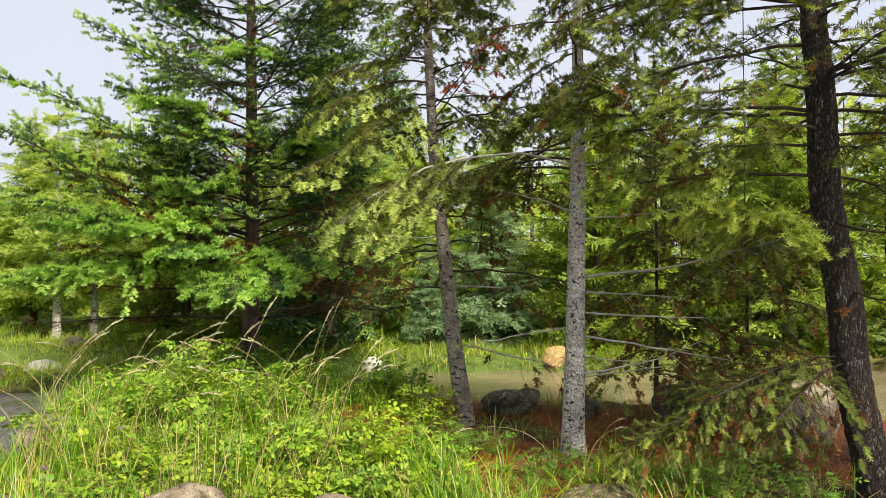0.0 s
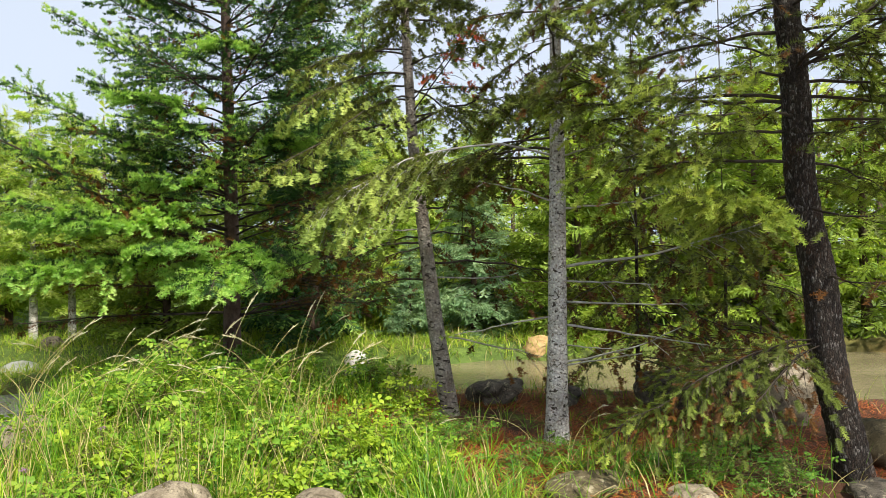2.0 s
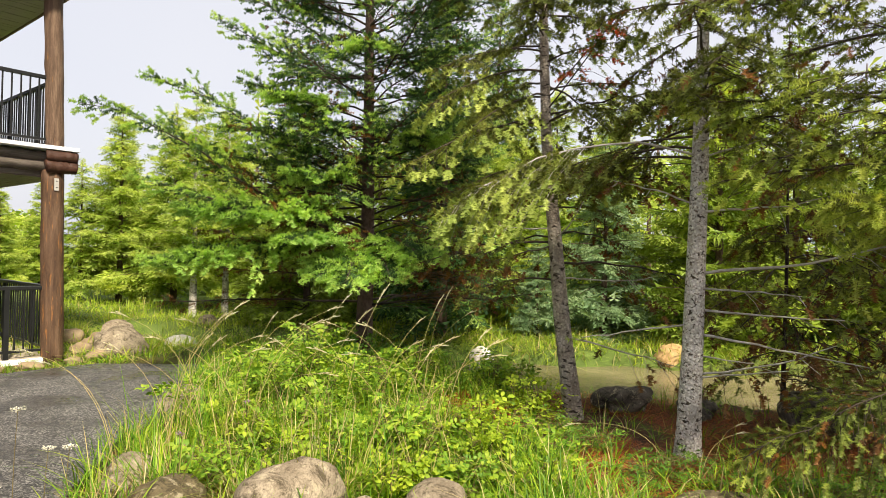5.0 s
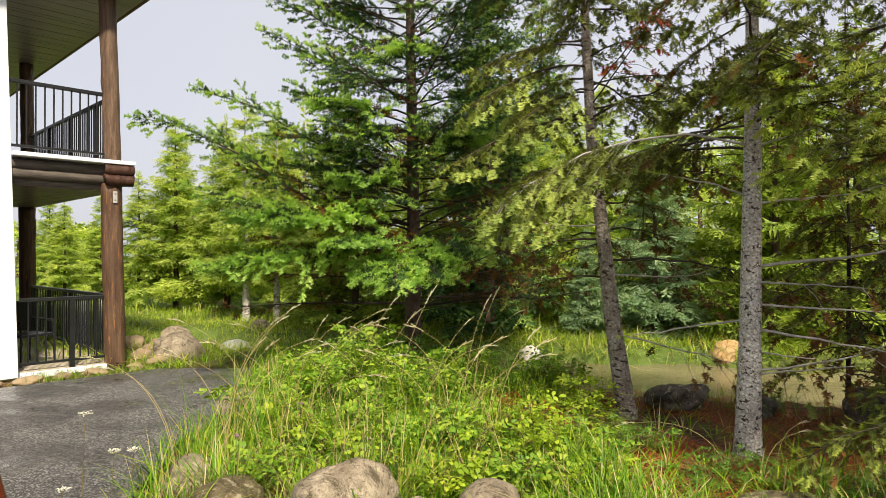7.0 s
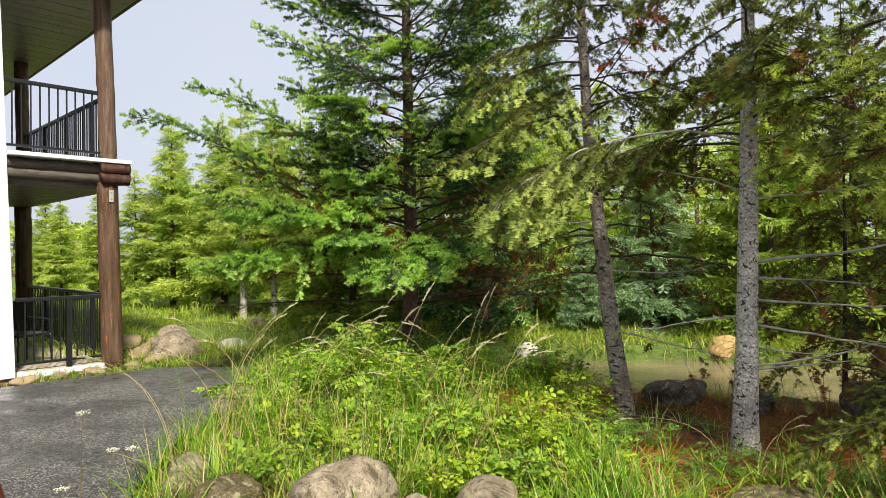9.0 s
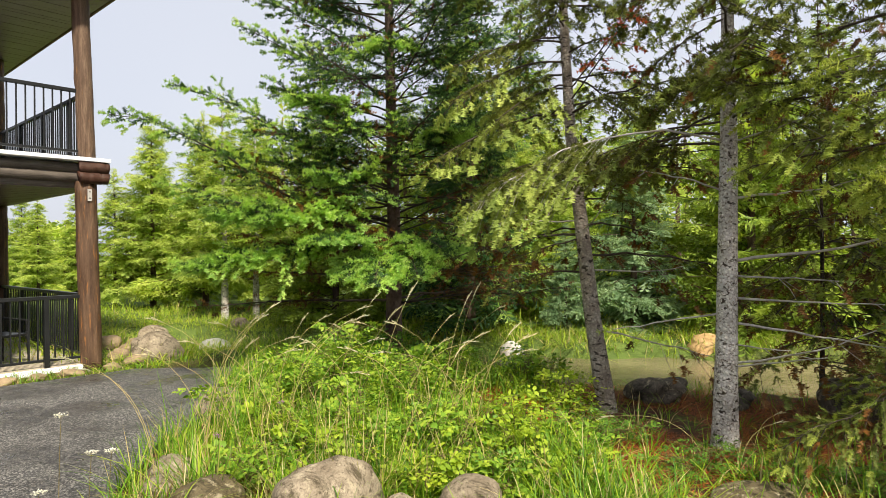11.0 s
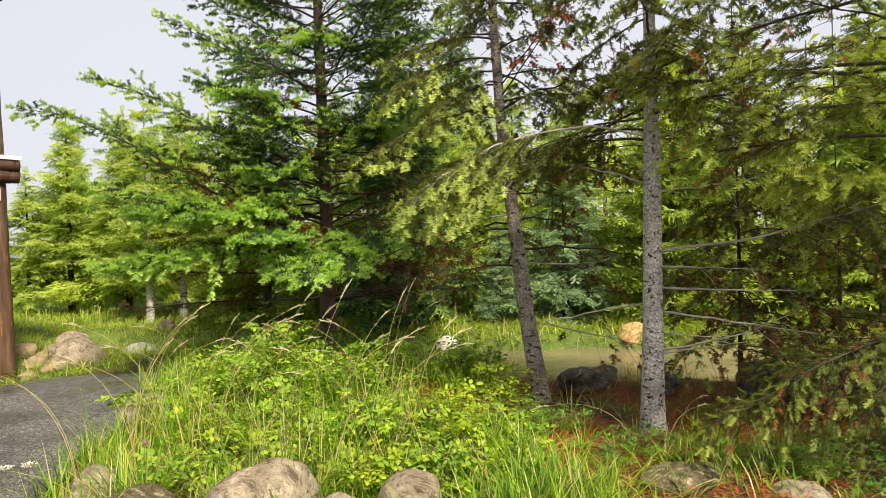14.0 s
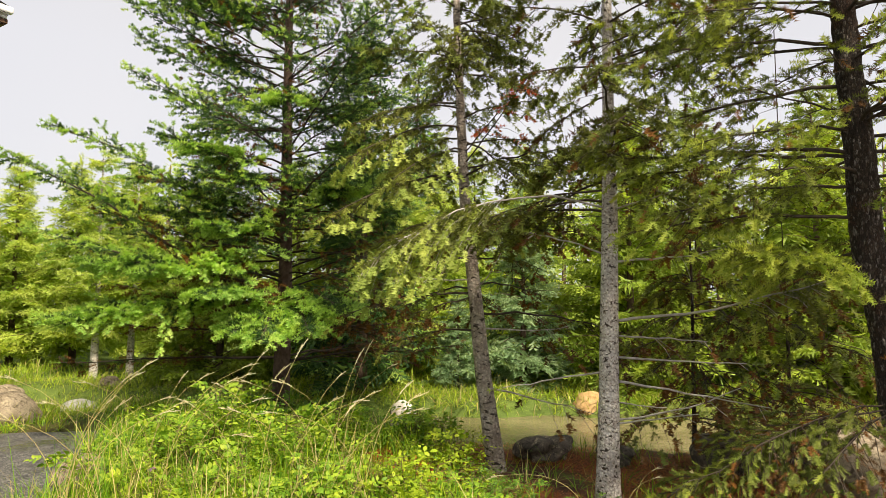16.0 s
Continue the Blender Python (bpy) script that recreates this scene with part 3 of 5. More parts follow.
def clothe(fol, twigs, line, rng, bare=0.25, spacing=0.085, reach=0.42, shoot=0.085, hang=0.15, dead=0.0, new_tip=0.5, gap=0.075, thin=1.0, kinds=(0, 1, 2), perk=0.0, puff=0.12, around=0.35, side_w=1.0, dead_in=0.0):
    """Side branchlets and needle shoots along a limb."""
    seg = np.linalg.norm(np.diff(line, axis=0), axis=1)
    total = seg.sum()
    cum = np.concatenate([[0], np.cumsum(seg)])
    count = max(3, int(total * (1 - bare) / spacing))
    for k in range(count):
        for side in (-1, 1):
            if rng.random() > thin:
                continue
            s = bare + (1 - bare) * (k + rng.random() * 0.8) / count
            p = np.array([np.interp(s * total, cum, line[:, i]) for i in range(3)])
            q = np.array([np.interp(min(total, s * total + 0.05), cum, line[:, i]) for i in range(3)])
            t = q - p
            t /= np.linalg.norm(t) + 1e-9
            sd = np.array([-t[1], t[0], 0]) * side
            sd /= np.linalg.norm(sd) + 1e-9
            l = (reach * total * (1 - s) ** 0.75 + 0.10) * rng.uniform(0.6, 1.15)
            l = min(l, 0.75)
            a = radians(rng.uniform(38, 62))
            d = math.cos(a) * t + math.sin(a) * sd
            d[2] += rng.normal(0, puff) - hang * 0.5
            nseg = max(2, int(l / gap))
            u = np.linspace(0.12, 1.0, nseg)
            pts = p + d * l * u[:, None] + np.array([[0, 0, -1.0]]) * (hang * l * u[:, None] ** 2)
            tang = d[None] * l + np.array([[0, 0, -1.0]]) * (2 * hang * l * u[:, None])
            tang /= np.linalg.norm(tang, axis=1, keepdims=True)
            mid = nseg // 2
            twigs.twigs([p, pts[mid]], [pts[mid], pts[-1]], [0.0045, 0.003])
            is_dead = rng.random() < dead + dead_in * max(0.0, 1 - s / 0.6)
            sv = np.cross(tang, [[0, 0, 1.0]])
            sv /= np.linalg.norm(sv, axis=1, keepdims=True) + 1e-9
            for sgn in (-1, 1):
                keep = rng.random(nseg) < (0.7 if not is_dead else 0.35)
                if not keep.any():
                    continue
                w = sgn * rng.uniform(0.6, 1.1, (nseg, 1)) * side_w
                phi = rng.normal(0, around, (nseg, 1))
                dr = tang + (sv * np.cos(phi) + np.cross(sv, tang) * np.sin(phi)) * w + rng.normal(0, 0.16, (nseg, 3))
                dr[:, 2] += perk * rng.uniform(-0.3, 1.0, nseg) - hang * rng.uniform(0.2, 1.0, nseg)
                kind = np.where(rng.random(nseg) < new_tip * 1.5 * u ** 1.6 * (0.45 + 0.75 * s), kinds[1], kinds[0])
                if is_dead:
                    kind[:] = kinds[2]
                fol.put(pts[keep], dr[keep], (0, 0, 1.0), (shoot * rng.uniform(0.7, 1.25, nseg))[keep], kind[keep])
            if not is_dead:
                fol.put(pts[::2], tang[::2] + rng.normal(0, 0.12, (len(pts[::2]), 3)), (0, 0, 1.0), shoot * 1.15, np.where(u[::2] * (0.4 + 0.6 * s) > rng.uniform(0.3, 1.3, len(pts[::2])) / max(0.2, new_tip * 2), kinds[1], kinds[0]))
            fol.put(pts[-1:], tang[-1:], (0, 0, 1.0), shoot * 1.25, kinds[2] if is_dead else (kinds[1] if rng.random() < new_tip * 1.4 else kinds[0]))
    tip = line[-1] - line[-2]
    fol.put(line[-1:], tip[None], (0, 0, 1.0), shoot * 1.4, kinds[1])


def trunk_mesh(pts, radii, mat, rng, rough=0.012, flare=0.13, cell=22.0, fine_to=4.8):
    """A tapered trunk; its visible stretch carries lifted bark plates."""
    pts = np.asarray(pts, float)
    zs = np.concatenate([np.arange(pts[0, 2] - 0.12, fine_to, 0.03), np.arange(fine_to, pts[-1, 2], 0.15)])
    line = np.stack([np.interp(zs, pts[:, 2], pts[:, 0]), np.interp(zs, pts[:, 2], pts[:, 1]), zs], 1)
    # soften the bends of the polyline
    for _ in range(40):
        line[1:-1, :2] = 0.25 * line[:-2, :2] + 0.5 * line[1:-1, :2] + 0.25 * line[2:, :2]
    r = np.interp(zs, pts[:, 2], radii)
    r = r * (1 + flare * np.exp(-(zs - pts[0, 2]) / 0.16))
    sides = 32
    t = Tubes()
    t.stem(line, r, sides)
    v = t.v[0]
    for k in range(len(zs) * sides):
        if zs[k // sides] > fine_to:
            break
        c = line[k // sides]
        q = Vector((v[k][0] * cell, v[k][1] * cell, v[k][2] * cell * 0.55))
        near, far = noise.voronoi(q)[0][:2]
        lift = min(0.5, far - near) - 0.25 + 0.35 * noise.noise(Vector(v[k]) * 7)
        v[k] = c + (v[k] - c) * (1 + rough * 3.2 * lift)
    return t.mesh("trunk", mat), line, r


def at_height(line, r, z):
    i = int(np.clip(np.searchsorted(line[:, 2], z), 0, len(line) - 1))
    return line[i], r[i]


def conifer(name, label, trunk, radii, bark, needles, seed, keys=(), auto=None, limb_bark=None, group="near conifers", far=False, gnarl=0.012, **look_kw):
    """A conifer: tapered trunk, limbs as parts, and a crown of needle shoots.
    keys: (height, compass, length, rise, droop, lift, style); auto: rules for the limbs in between."""
    rng = np.random.default_rng(seed)
    base = trunk[0]
    tree = empty(name, base, label, "tree", group)
    local = np.asarray(trunk, float) - np.asarray(base, float)[None]
    me, line, r = trunk_mesh(local, radii, bark, rng, rough=gnarl)
    part("trunk", me, None, tree)
    fol = Scatter(SHOOTS_MID if far else SHOOTS)
    limb_bark = limb_bark or M["twig_dark"]
    limbs = [(*k, True) for k in keys]
    if auto:
        z = auto["from"]
        while z < auto["to"]:
            f = (z - auto["from"]) / (auto["height"] - auto["from"])
            for k in range(auto["whorl"]):
                az = rng.uniform(0, 360)
                skip = auto.get("skip")
                if skip and z < skip[2] and (skip[0] <= az % 360 <= skip[1]):
                    continue
                ln = auto["reach"] * (1 - f) ** auto.get("taper", 0.75) * rng.uniform(0.65, 1.1) + 0.15
                dead = z < auto.get("dead_below", 0)
                limbs.append((z + rng.uniform(-0.12, 0.12), az, ln, auto.get("rise", 0.15) + rng.normal(0, auto.get("stray", 0.08)) + 0.35 * f, auto.get("droop", 0.45), auto.get("lift", 0.25), "dead" if dead else "high" if z > auto.get("seen", 99) else "full", False))
            z += auto["step"] * rng.uniform(0.8, 1.2)
    for h, az, ln, rise, droop, lift, style, key in limbs:
        c, rr = at_height(line, r, h)
        ln_line = limb_line(c, radians(az), ln, rise, droop, lift)
        ln_line[1:-1] += rng.normal(0, 0.006 * ln, (len(ln_line) - 2, 3))
        tw = Tubes()
        r0 = min(rr * 0.4, 0.005 + 0.0065 * ln) * (0.95 if style in ("tip", "bare") else 0.6 if style == "weep" else 0.45 if style == "drape" else 0.9)
        tw.stem(ln_line, np.linspace(r0, 0.0035, len(ln_line)), 7)
        kw = dict(look_kw)
        if style == "full":
            clothe(fol, tw, ln_line, rng, **kw)
        elif style == "lush":
            kw.update(spacing=0.052, gap=0.046, shoot=0.098, new_tip=1.7, bare=0.3, dead=0.0, thin=1.0)
            clothe(fol, tw, ln_line, rng, **kw)
        elif style == "bright":
            kw.update(new_tip=0.95, thin=1.0)
            clothe(fol, tw, ln_line, rng, **kw)
        elif style == "high":
            kw.update(spacing=kw["spacing"] * 2, gap=kw["gap"] * 1.6, shoot=kw["shoot"] * 1.7)
            clothe(fol, tw, ln_line, rng, **kw)
        elif style == "drape":
            kw.update(spacing=0.05, gap=0.06, new_tip=0.16, bare=0.2, dead=0.22, hang=0.3, shoot=0.075, side_w=0.8, puff=0.4, around=1.3, perk=0.25, thin=0.9)
            clothe(fol, tw, ln_line, rng, **kw)
        elif style == "weep":
            kw.update(spacing=0.055, gap=0.06, new_tip=0.85, bare=0.42, dead=0.0, side_w=0.75, puff=0.3, hang=0.45, thin=1.0)
            clothe(fol, tw, ln_line, rng, **kw)
        elif style == "red":
            kw.update(bare=0.4, kinds=(3, 3, 3), thin=0.5)
            clothe(fol, tw, ln_line, rng, **kw)
        elif style == "tip":
            kw.update(bare=0.62)
            clothe(fol, tw, ln_line, rng, **kw)
        elif style == "dead":
            kw.update(bare=0.3, dead=0.75, thin=0.6, new_tip=0.1)
            clothe(fol, tw, ln_line, rng, **kw)
        elif style == "bare":
            kw.update(bare=0.45, dead=1.0, thin=0.25, new_tip=0.0)
            clothe(fol, tw, ln_line, rng, **kw)
        part("limb", tw.mesh("limb", M["twig"] if style in ("bare", "tip", "weep") else limb_bark), None, tree)
    mats = [M[n] for n in needles]
    crown = part("crown", fol.mesh("crown", mats, rng), None, tree)
    tagged(crown, kind="stuff")
    return tree


# ---- the four near conifers ----
FIR = ("fir_old", "fir_new", "dead_needle")
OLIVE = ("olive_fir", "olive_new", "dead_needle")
SPRUCE = ("spruce_old", "spruce_new", "dead_needle", "red_needle")

T1_LIMBS = [
    (1.82, 209, 3.85, 0.03, -1.15, -0.78, "bright"),
    (2.09, 215, 3.30, 0.13, 0.20, 0.20, "bright"),
    (2.69, 208, 3.09, 0.12, -0.75, -0.50, "bright"),
    (3.99, 204, 2.2, 0.35, 0.10, 0.10, "bright"),
    (3.55, 212, 2.26, -0.13, 0.20, 0.20, "bright"),
    (5.03, 202, 2.25, 0.29, 0.10, 0.10, "bright"),
    (5.60, 204, 2.40, 0.20, 0.05, 0.05, "bright"),
    (5.35, 214, 2.20, 0.20, 0.10, 0.10, "full"),
    (4.60, 206, 2.10, 0.30, 0.10, 0.10, "full"),
    (6.10, 203, 2.40, 0.20, 0.05, 0.05, "full"),
    (1.90, 294, 2.09, 0.08, 0.35, 0.10, "lush"),
    (1.82, 266, 2.23, 0.01, 0.35, 0.10, "lush"),
    (2.01, 232, 2.45, 0.27, 0.35, 0.10, "lush"),
    (1.74, 247, 2.19, 0.22, 0.30, 0.10, "lush"),
    (1.64, 217, 3.17, 0.16, 0.30, 0.10, "lush"),
    (3.63, 236, 1.98, 0.11, 0.20, 0.10, "lush"),
]
T1_MORE = [
    (3.29, 306, 1.63, 0.08, 0.20, 0.10, "lush"),
    (4.77, 272, 1.51, -0.26, 0.10, 0.10, "lush"),
    (4.25, 324, 1.23, 0.43, 0.10, 0.10, "full"),
    (3.39, 331, 2.09, -0.19, 0.30, 0.10, "full"),
    (1.74, 256, 2.00, 0.05, 0.35, 0.10, "lush"),
    (1.82, 280, 2.13, 0.04, 0.35, 0.10, "lush"),
    (2.09, 222, 2.80, 0.22, 0.30, 0.10, "lush"),
    (2.75, 258, 1.00, 0.15, 0.25, 0.10, "full"),
    (3.15, 284, 1.10, 0.10, 0.25, 0.10, "full"),
    (4.35, 250, 1.20, 0.10, 0.20, 0.10, "full"),
    (5.10, 285, 1.10, 0.10, 0.20, 0.10, "full"),
    (2.95, 270, 0.95, 0.20, 0.20, 0.05, "bright"),
    (2.60, 240, 1.70, 0.20, 0.25, 0.10, "lush"),
    (3.00, 225, 1.90, 0.15, 0.20, 0.10, "bright"),
    (2.45, 255, 1.40, 0.15, 0.30, 0.10, "bright"),
    (3.30, 248, 1.50, 0.10, 0.20, 0.10, "bright"),
    (3.85, 262, 1.05, 0.15, 0.20, 0.05, "bright"),
    (3.60, 290, 0.90, 0.20, 0.20, 0.05, "full"),
    (4.60, 255, 0.95, 0.20, 0.20, 0.05, "bright"),
    (5.30, 268, 0.95, 0.15, 0.15, 0.05, "full"),
    (5.75, 250, 1.00, 0.15, 0.15, 0.05, "full"),
    (1.45, 318, 1.90, 0.02, 0.20, 0.05, "dead"),
    (1.80, 340, 2.20, 0.05, 0.25, 0.05, "dead"),
    (2.15, 312, 1.80, 0.05, 0.25, 0.05, "dead"),
    (2.45, 332, 2.20, 0.08, 0.25, 0.05, "dead"),
    (2.80, 350, 2.10, 0.10, 0.25, 0.05, "dead"),
    (3.05, 322, 1.60, 0.08, 0.25, 0.05, "dead"),
]
conifer("fir_tree", "tall Douglas fir with dense green sprays by the pond",
        [(-0.42, 9.9, -0.02), (-0.40, 9.9, 2.1), (-0.45, 9.9, 5.5), (-0.5, 9.9, 12.4)], [0.135, 0.10, 0.062, 0.01], M["bark_thin"], FIR, 11,
        T1_LIMBS + T1_MORE, dict(zip(("from", "to", "height", "whorl", "step", "reach", "dead_below", "rise", "droop", "lift", "skip", "stray", "seen"),
                                     (0.9, 11.0, 12.6, 6, 0.37, 2.7, 2.45, 0.22, 0.25, 0.15, (195, 300, 2.2), 0.15, 6.9))),
        far=True, hang=0.06, perk=0.3, puff=0.16, around=0.8, new_tip=0.36, shoot=0.095, spacing=0.11, gap=0.085, reach=0.36, dead_in=0.8)

T2_LIMBS = [
    (3.03, 206, 1.64, 0.05, 0.50, 0.10, "bright"),
    (3.59, 207, 1.41, 0.00, 0.50, 0.10, "bright"),
    (3.35, 225, 1.22, -0.15, 0.40, 0.10, "bright"),
    (3.95, 246, 0.71, 0.14, 0.30, 0.10, "full"),
    (3.80, 190, 1.20, 0.10, 0.45, 0.10, "full"),
    (2.60, 196, 1.15, 0.00, 0.45, 0.10, "full"),
    (3.17, 298, 0.83, 0.66, -0.10, 0.00, "red"),
    (3.30, 310, 0.70, 0.75, -0.10, 0.00, "red"),
    (1.76, 191, 0.81, -0.18, 0.10, 0.00, "dead"),
    (1.42, 324, 0.97, -0.06, 0.00, 0.10, "bare"),
    (0.84, 321, 1.17, -0.17, 0.00, 0.00, "bare"),
    (1.82, 279, 0.66, 0.34, -0.10, 0.10, "bare"),
    (1.94, 186, 0.65, -0.06, 0.00, 0.10, "bare"),
]
conifer("spruce_tree", "slender leaning spruce with drooping yellow-green sprays",
        [(1.91, 6.64, 0.0), (1.77, 6.67, 0.98), (1.675, 6.69, 1.91), (1.58, 6.72, 2.79), (1.51, 6.73, 4.26), (1.35, 6.75, 9.0)],
        [0.098, 0.083, 0.071, 0.058, 0.043, 0.008], M["bark_mid"], SPRUCE, 22, T2_LIMBS,
        dict(zip(("from", "to", "height", "whorl", "step", "reach", "dead_below", "rise", "droop", "lift", "skip", "seen"),
                 (1.5, 8.0, 9.2, 5, 0.34, 1.5, 2.7, 0.15, 0.35, 0.1, (150, 300, 4.1), 5.3))), far=True, hang=0.35, new_tip=0.3, shoot=0.10, spacing=0.11, gap=0.09, thin=0.9)

T3_LIMBS = [
    (2.53, 176, 2.22, 0.30, 0.55, 0.00, "weep"),
    (2.13, 181, 0.76, 0.34, 0.10, 0.00, "bare"),
    (2.05, 307, 1.02, 0.03, 0.10, 0.15, "tip"),
    (2.53, 301, 0.81, 0.09, 0.00, 0.10, "tip"),
    (3.03, 239, 1.11, 0.05, 0.30, 0.10, "full"),
    (1.52, 323, 1.73, 0.11, -0.05, 0.05, "tip"),
    (1.40, 317, 0.82, 0.02, 0.05, 0.00, "bare"),
    (1.22, 319, 1.11, -0.01, 0.05, 0.05, "bare"),
    (1.02, 324, 1.28, -0.12, 0.00, 0.00, "bare"),
    (0.82, 320, 0.49, -0.09, 0.00, 0.05, "bare"),
    (0.64, 319, 1.07, 0.24, 0.00, 0.10, "bare"),
    (0.62, 309, 0.78, 0.23, 0.00, 0.00, "bare"),
    (1.10, 165, 0.94, -0.18, 0.00, 0.00, "bare"),
]
conifer("spruce_tree", "straight grey-barked spruce with bare lower branches",
        [(2.57, 5.43, 0.0), (2.59, 5.42, 0.9), (2.62, 5.41, 2.55), (2.62, 5.41, 3.45), (2.64, 5.41, 8.2)],
        [0.105, 0.088, 0.07, 0.052, 0.008], M["bark_grey"], SPRUCE, 33, T3_LIMBS,
        dict(zip(("from", "to", "height", "whorl", "step", "reach", "dead_below", "rise", "droop", "lift", "skip", "seen"),
                 (2.5, 7.2, 8.4, 4, 0.36, 1.4, 0, 0.1, 0.35, 0.1, (178, 238, 4.2), 4.8))), far=True, hang=0.4, new_tip=0.2, shoot=0.1, spacing=0.11, gap=0.085, thin=0.85, dead=0.16)

T4_LIMBS = [
    (3.07, 177, 0.91, 0.17, 0.10, 0.10, "full"),
    (1.94, 194, 1.29, 0.17, 0.20, 0.10, "lush"),
    (2.29, 160, 1.66, 0.15, 0.30, 0.10, "bright"),
    (2.75, 157, 1.89, 0.10, 0.15, 0.10, "bright"),
    (0.98, 171, 1.70, -0.08, 0.30, 0.00, "drape"),
    (1.02, 178, 1.20, -0.02, 0.30, 0.05, "drape"),
    (0.95, 200, 1.00, 0.00, 0.35, 0.05, "drape"),
    (3.07, 272, 0.84, -0.14, 0.00, 0.10, "full"),
    (2.49, 264, 0.86, -0.15, 0.00, 0.10, "full"),
    (1.98, 257, 0.91, -0.23, 0.00, 0.10, "dead"),
    (1.46, 255, 0.78, -0.12, 0.00, 0.10, "dead"),
    (3.33, 218, 0.86, -0.02, 0.10, 0.10, "full"),
    (3.60, 165, 1.90, 0.10, 0.25, 0.05, "full"),
    (4.05, 150, 2.00, 0.10, 0.30, 0.05, "full"),
    (3.30, 148, 1.90, 0.05, 0.30, 0.05, "bright"),
]
T4_MORE = [
    (2.55, 170, 1.50, 0.05, 0.25, 0.05, "bright"),
    (4.40, 178, 1.80, 0.10, 0.30, 0.05, "full"),
    (2.95, 186, 1.35, 0.00, 0.20, 0.05, "full"),
    (3.80, 190, 1.50, 0.05, 0.25, 0.05, "full"),
    (4.80, 160, 1.90, 0.10, 0.30, 0.05, "full"),
    (2.30, 20, 1.60, 0.10, 0.25, 0.05, "full"),
    (2.90, 350, 1.70, 0.10, 0.25, 0.05, "full"),
    (3.40, 30, 1.70, 0.10, 0.25, 0.05, "full"),
    (3.90, 340, 1.80, 0.10, 0.25, 0.05, "full"),
    (2.60, 320, 1.40, 0.05, 0.25, 0.05, "full"),
    (3.70, 295, 1.20, 0.05, 0.25, 0.05, "full"),
    (4.20, 275, 1.20, 0.05, 0.25, 0.05, "full"),
    (3.30, 312, 1.30, 0.05, 0.25, 0.05, "full"),
    (3.05, 300, 1.25, 0.30, 0.20, 0.00, "full"),
    (3.55, 322, 1.50, 0.20, 0.25, 0.00, "dead"),
    (3.85, 305, 1.40, 0.20, 0.25, 0.05, "full"),
    (4.10, 325, 1.60, 0.15, 0.25, 0.05, "full"),
    (4.35, 292, 1.40, 0.10, 0.30, 0.05, "full"),
    (4.60, 315, 1.70, 0.10, 0.30, 0.05, "full"),
]
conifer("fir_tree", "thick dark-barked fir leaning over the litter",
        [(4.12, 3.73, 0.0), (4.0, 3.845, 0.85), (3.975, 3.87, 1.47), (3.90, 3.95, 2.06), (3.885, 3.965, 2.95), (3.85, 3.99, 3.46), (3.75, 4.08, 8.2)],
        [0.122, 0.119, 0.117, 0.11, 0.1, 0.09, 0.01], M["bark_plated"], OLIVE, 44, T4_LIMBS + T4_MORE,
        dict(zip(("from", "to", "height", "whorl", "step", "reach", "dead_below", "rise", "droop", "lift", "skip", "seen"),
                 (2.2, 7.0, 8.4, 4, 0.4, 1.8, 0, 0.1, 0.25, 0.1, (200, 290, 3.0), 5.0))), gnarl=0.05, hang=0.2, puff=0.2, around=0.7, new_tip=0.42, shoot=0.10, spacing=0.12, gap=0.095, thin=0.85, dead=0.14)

# Added fir, trunk out of view, to shade the ground round the thick fir.
conifer("fir_tree", "fir added to shade the litter, trunk out of view, olive boughs at the edge",
        [(5.3, 3.0, 0.0), (5.27, 3.05, 3.0), (5.2, 3.1, 8.4)], [0.15, 0.12, 0.01], M["bark_dark"], OLIVE, 66, [],
        dict(zip(("from", "to", "height", "whorl", "step", "reach", "dead_below", "rise", "droop", "lift", "seen"),
                 (2.6, 7.4, 8.6, 5, 0.36, 1.9, 0, 0.1, 0.25, 0.1, 4.4))), far=True, hang=0.2, puff=0.2, around=0.7, new_tip=0.42, shoot=0.11, spacing=0.14, gap=0.11, thin=0.85, dead=0.2)
for at, tall, seed, reach in (((3.9, 6.2), 3.0, 55, 1.2), ((4.95, 6.1), 2.4, 56, 1.1)):
    conifer("fir_tree", "small dark fir with browning hanging sprays on the near bank",
            [(at[0], at[1], -0.02), (at[0] + 0.02, at[1], tall * 0.6), (at[0], at[1], tall)], [0.026, 0.016, 0.005], M["bark_dark"], OLIVE, seed, [],
            dict(zip(("from", "to", "height", "whorl", "step", "reach", "dead_below", "rise", "droop", "lift", "skip"),
                     (0.4, tall - 0.3, tall + 0.4, 5, 0.22, reach, 1.3, 0.15, 0.5, 0.1, (110, 200, 9.0)))), far=True, hang=0.5, new_tip=0.35, shoot=0.11, spacing=0.10, gap=0.08, dead=0.3, thin=0.65)


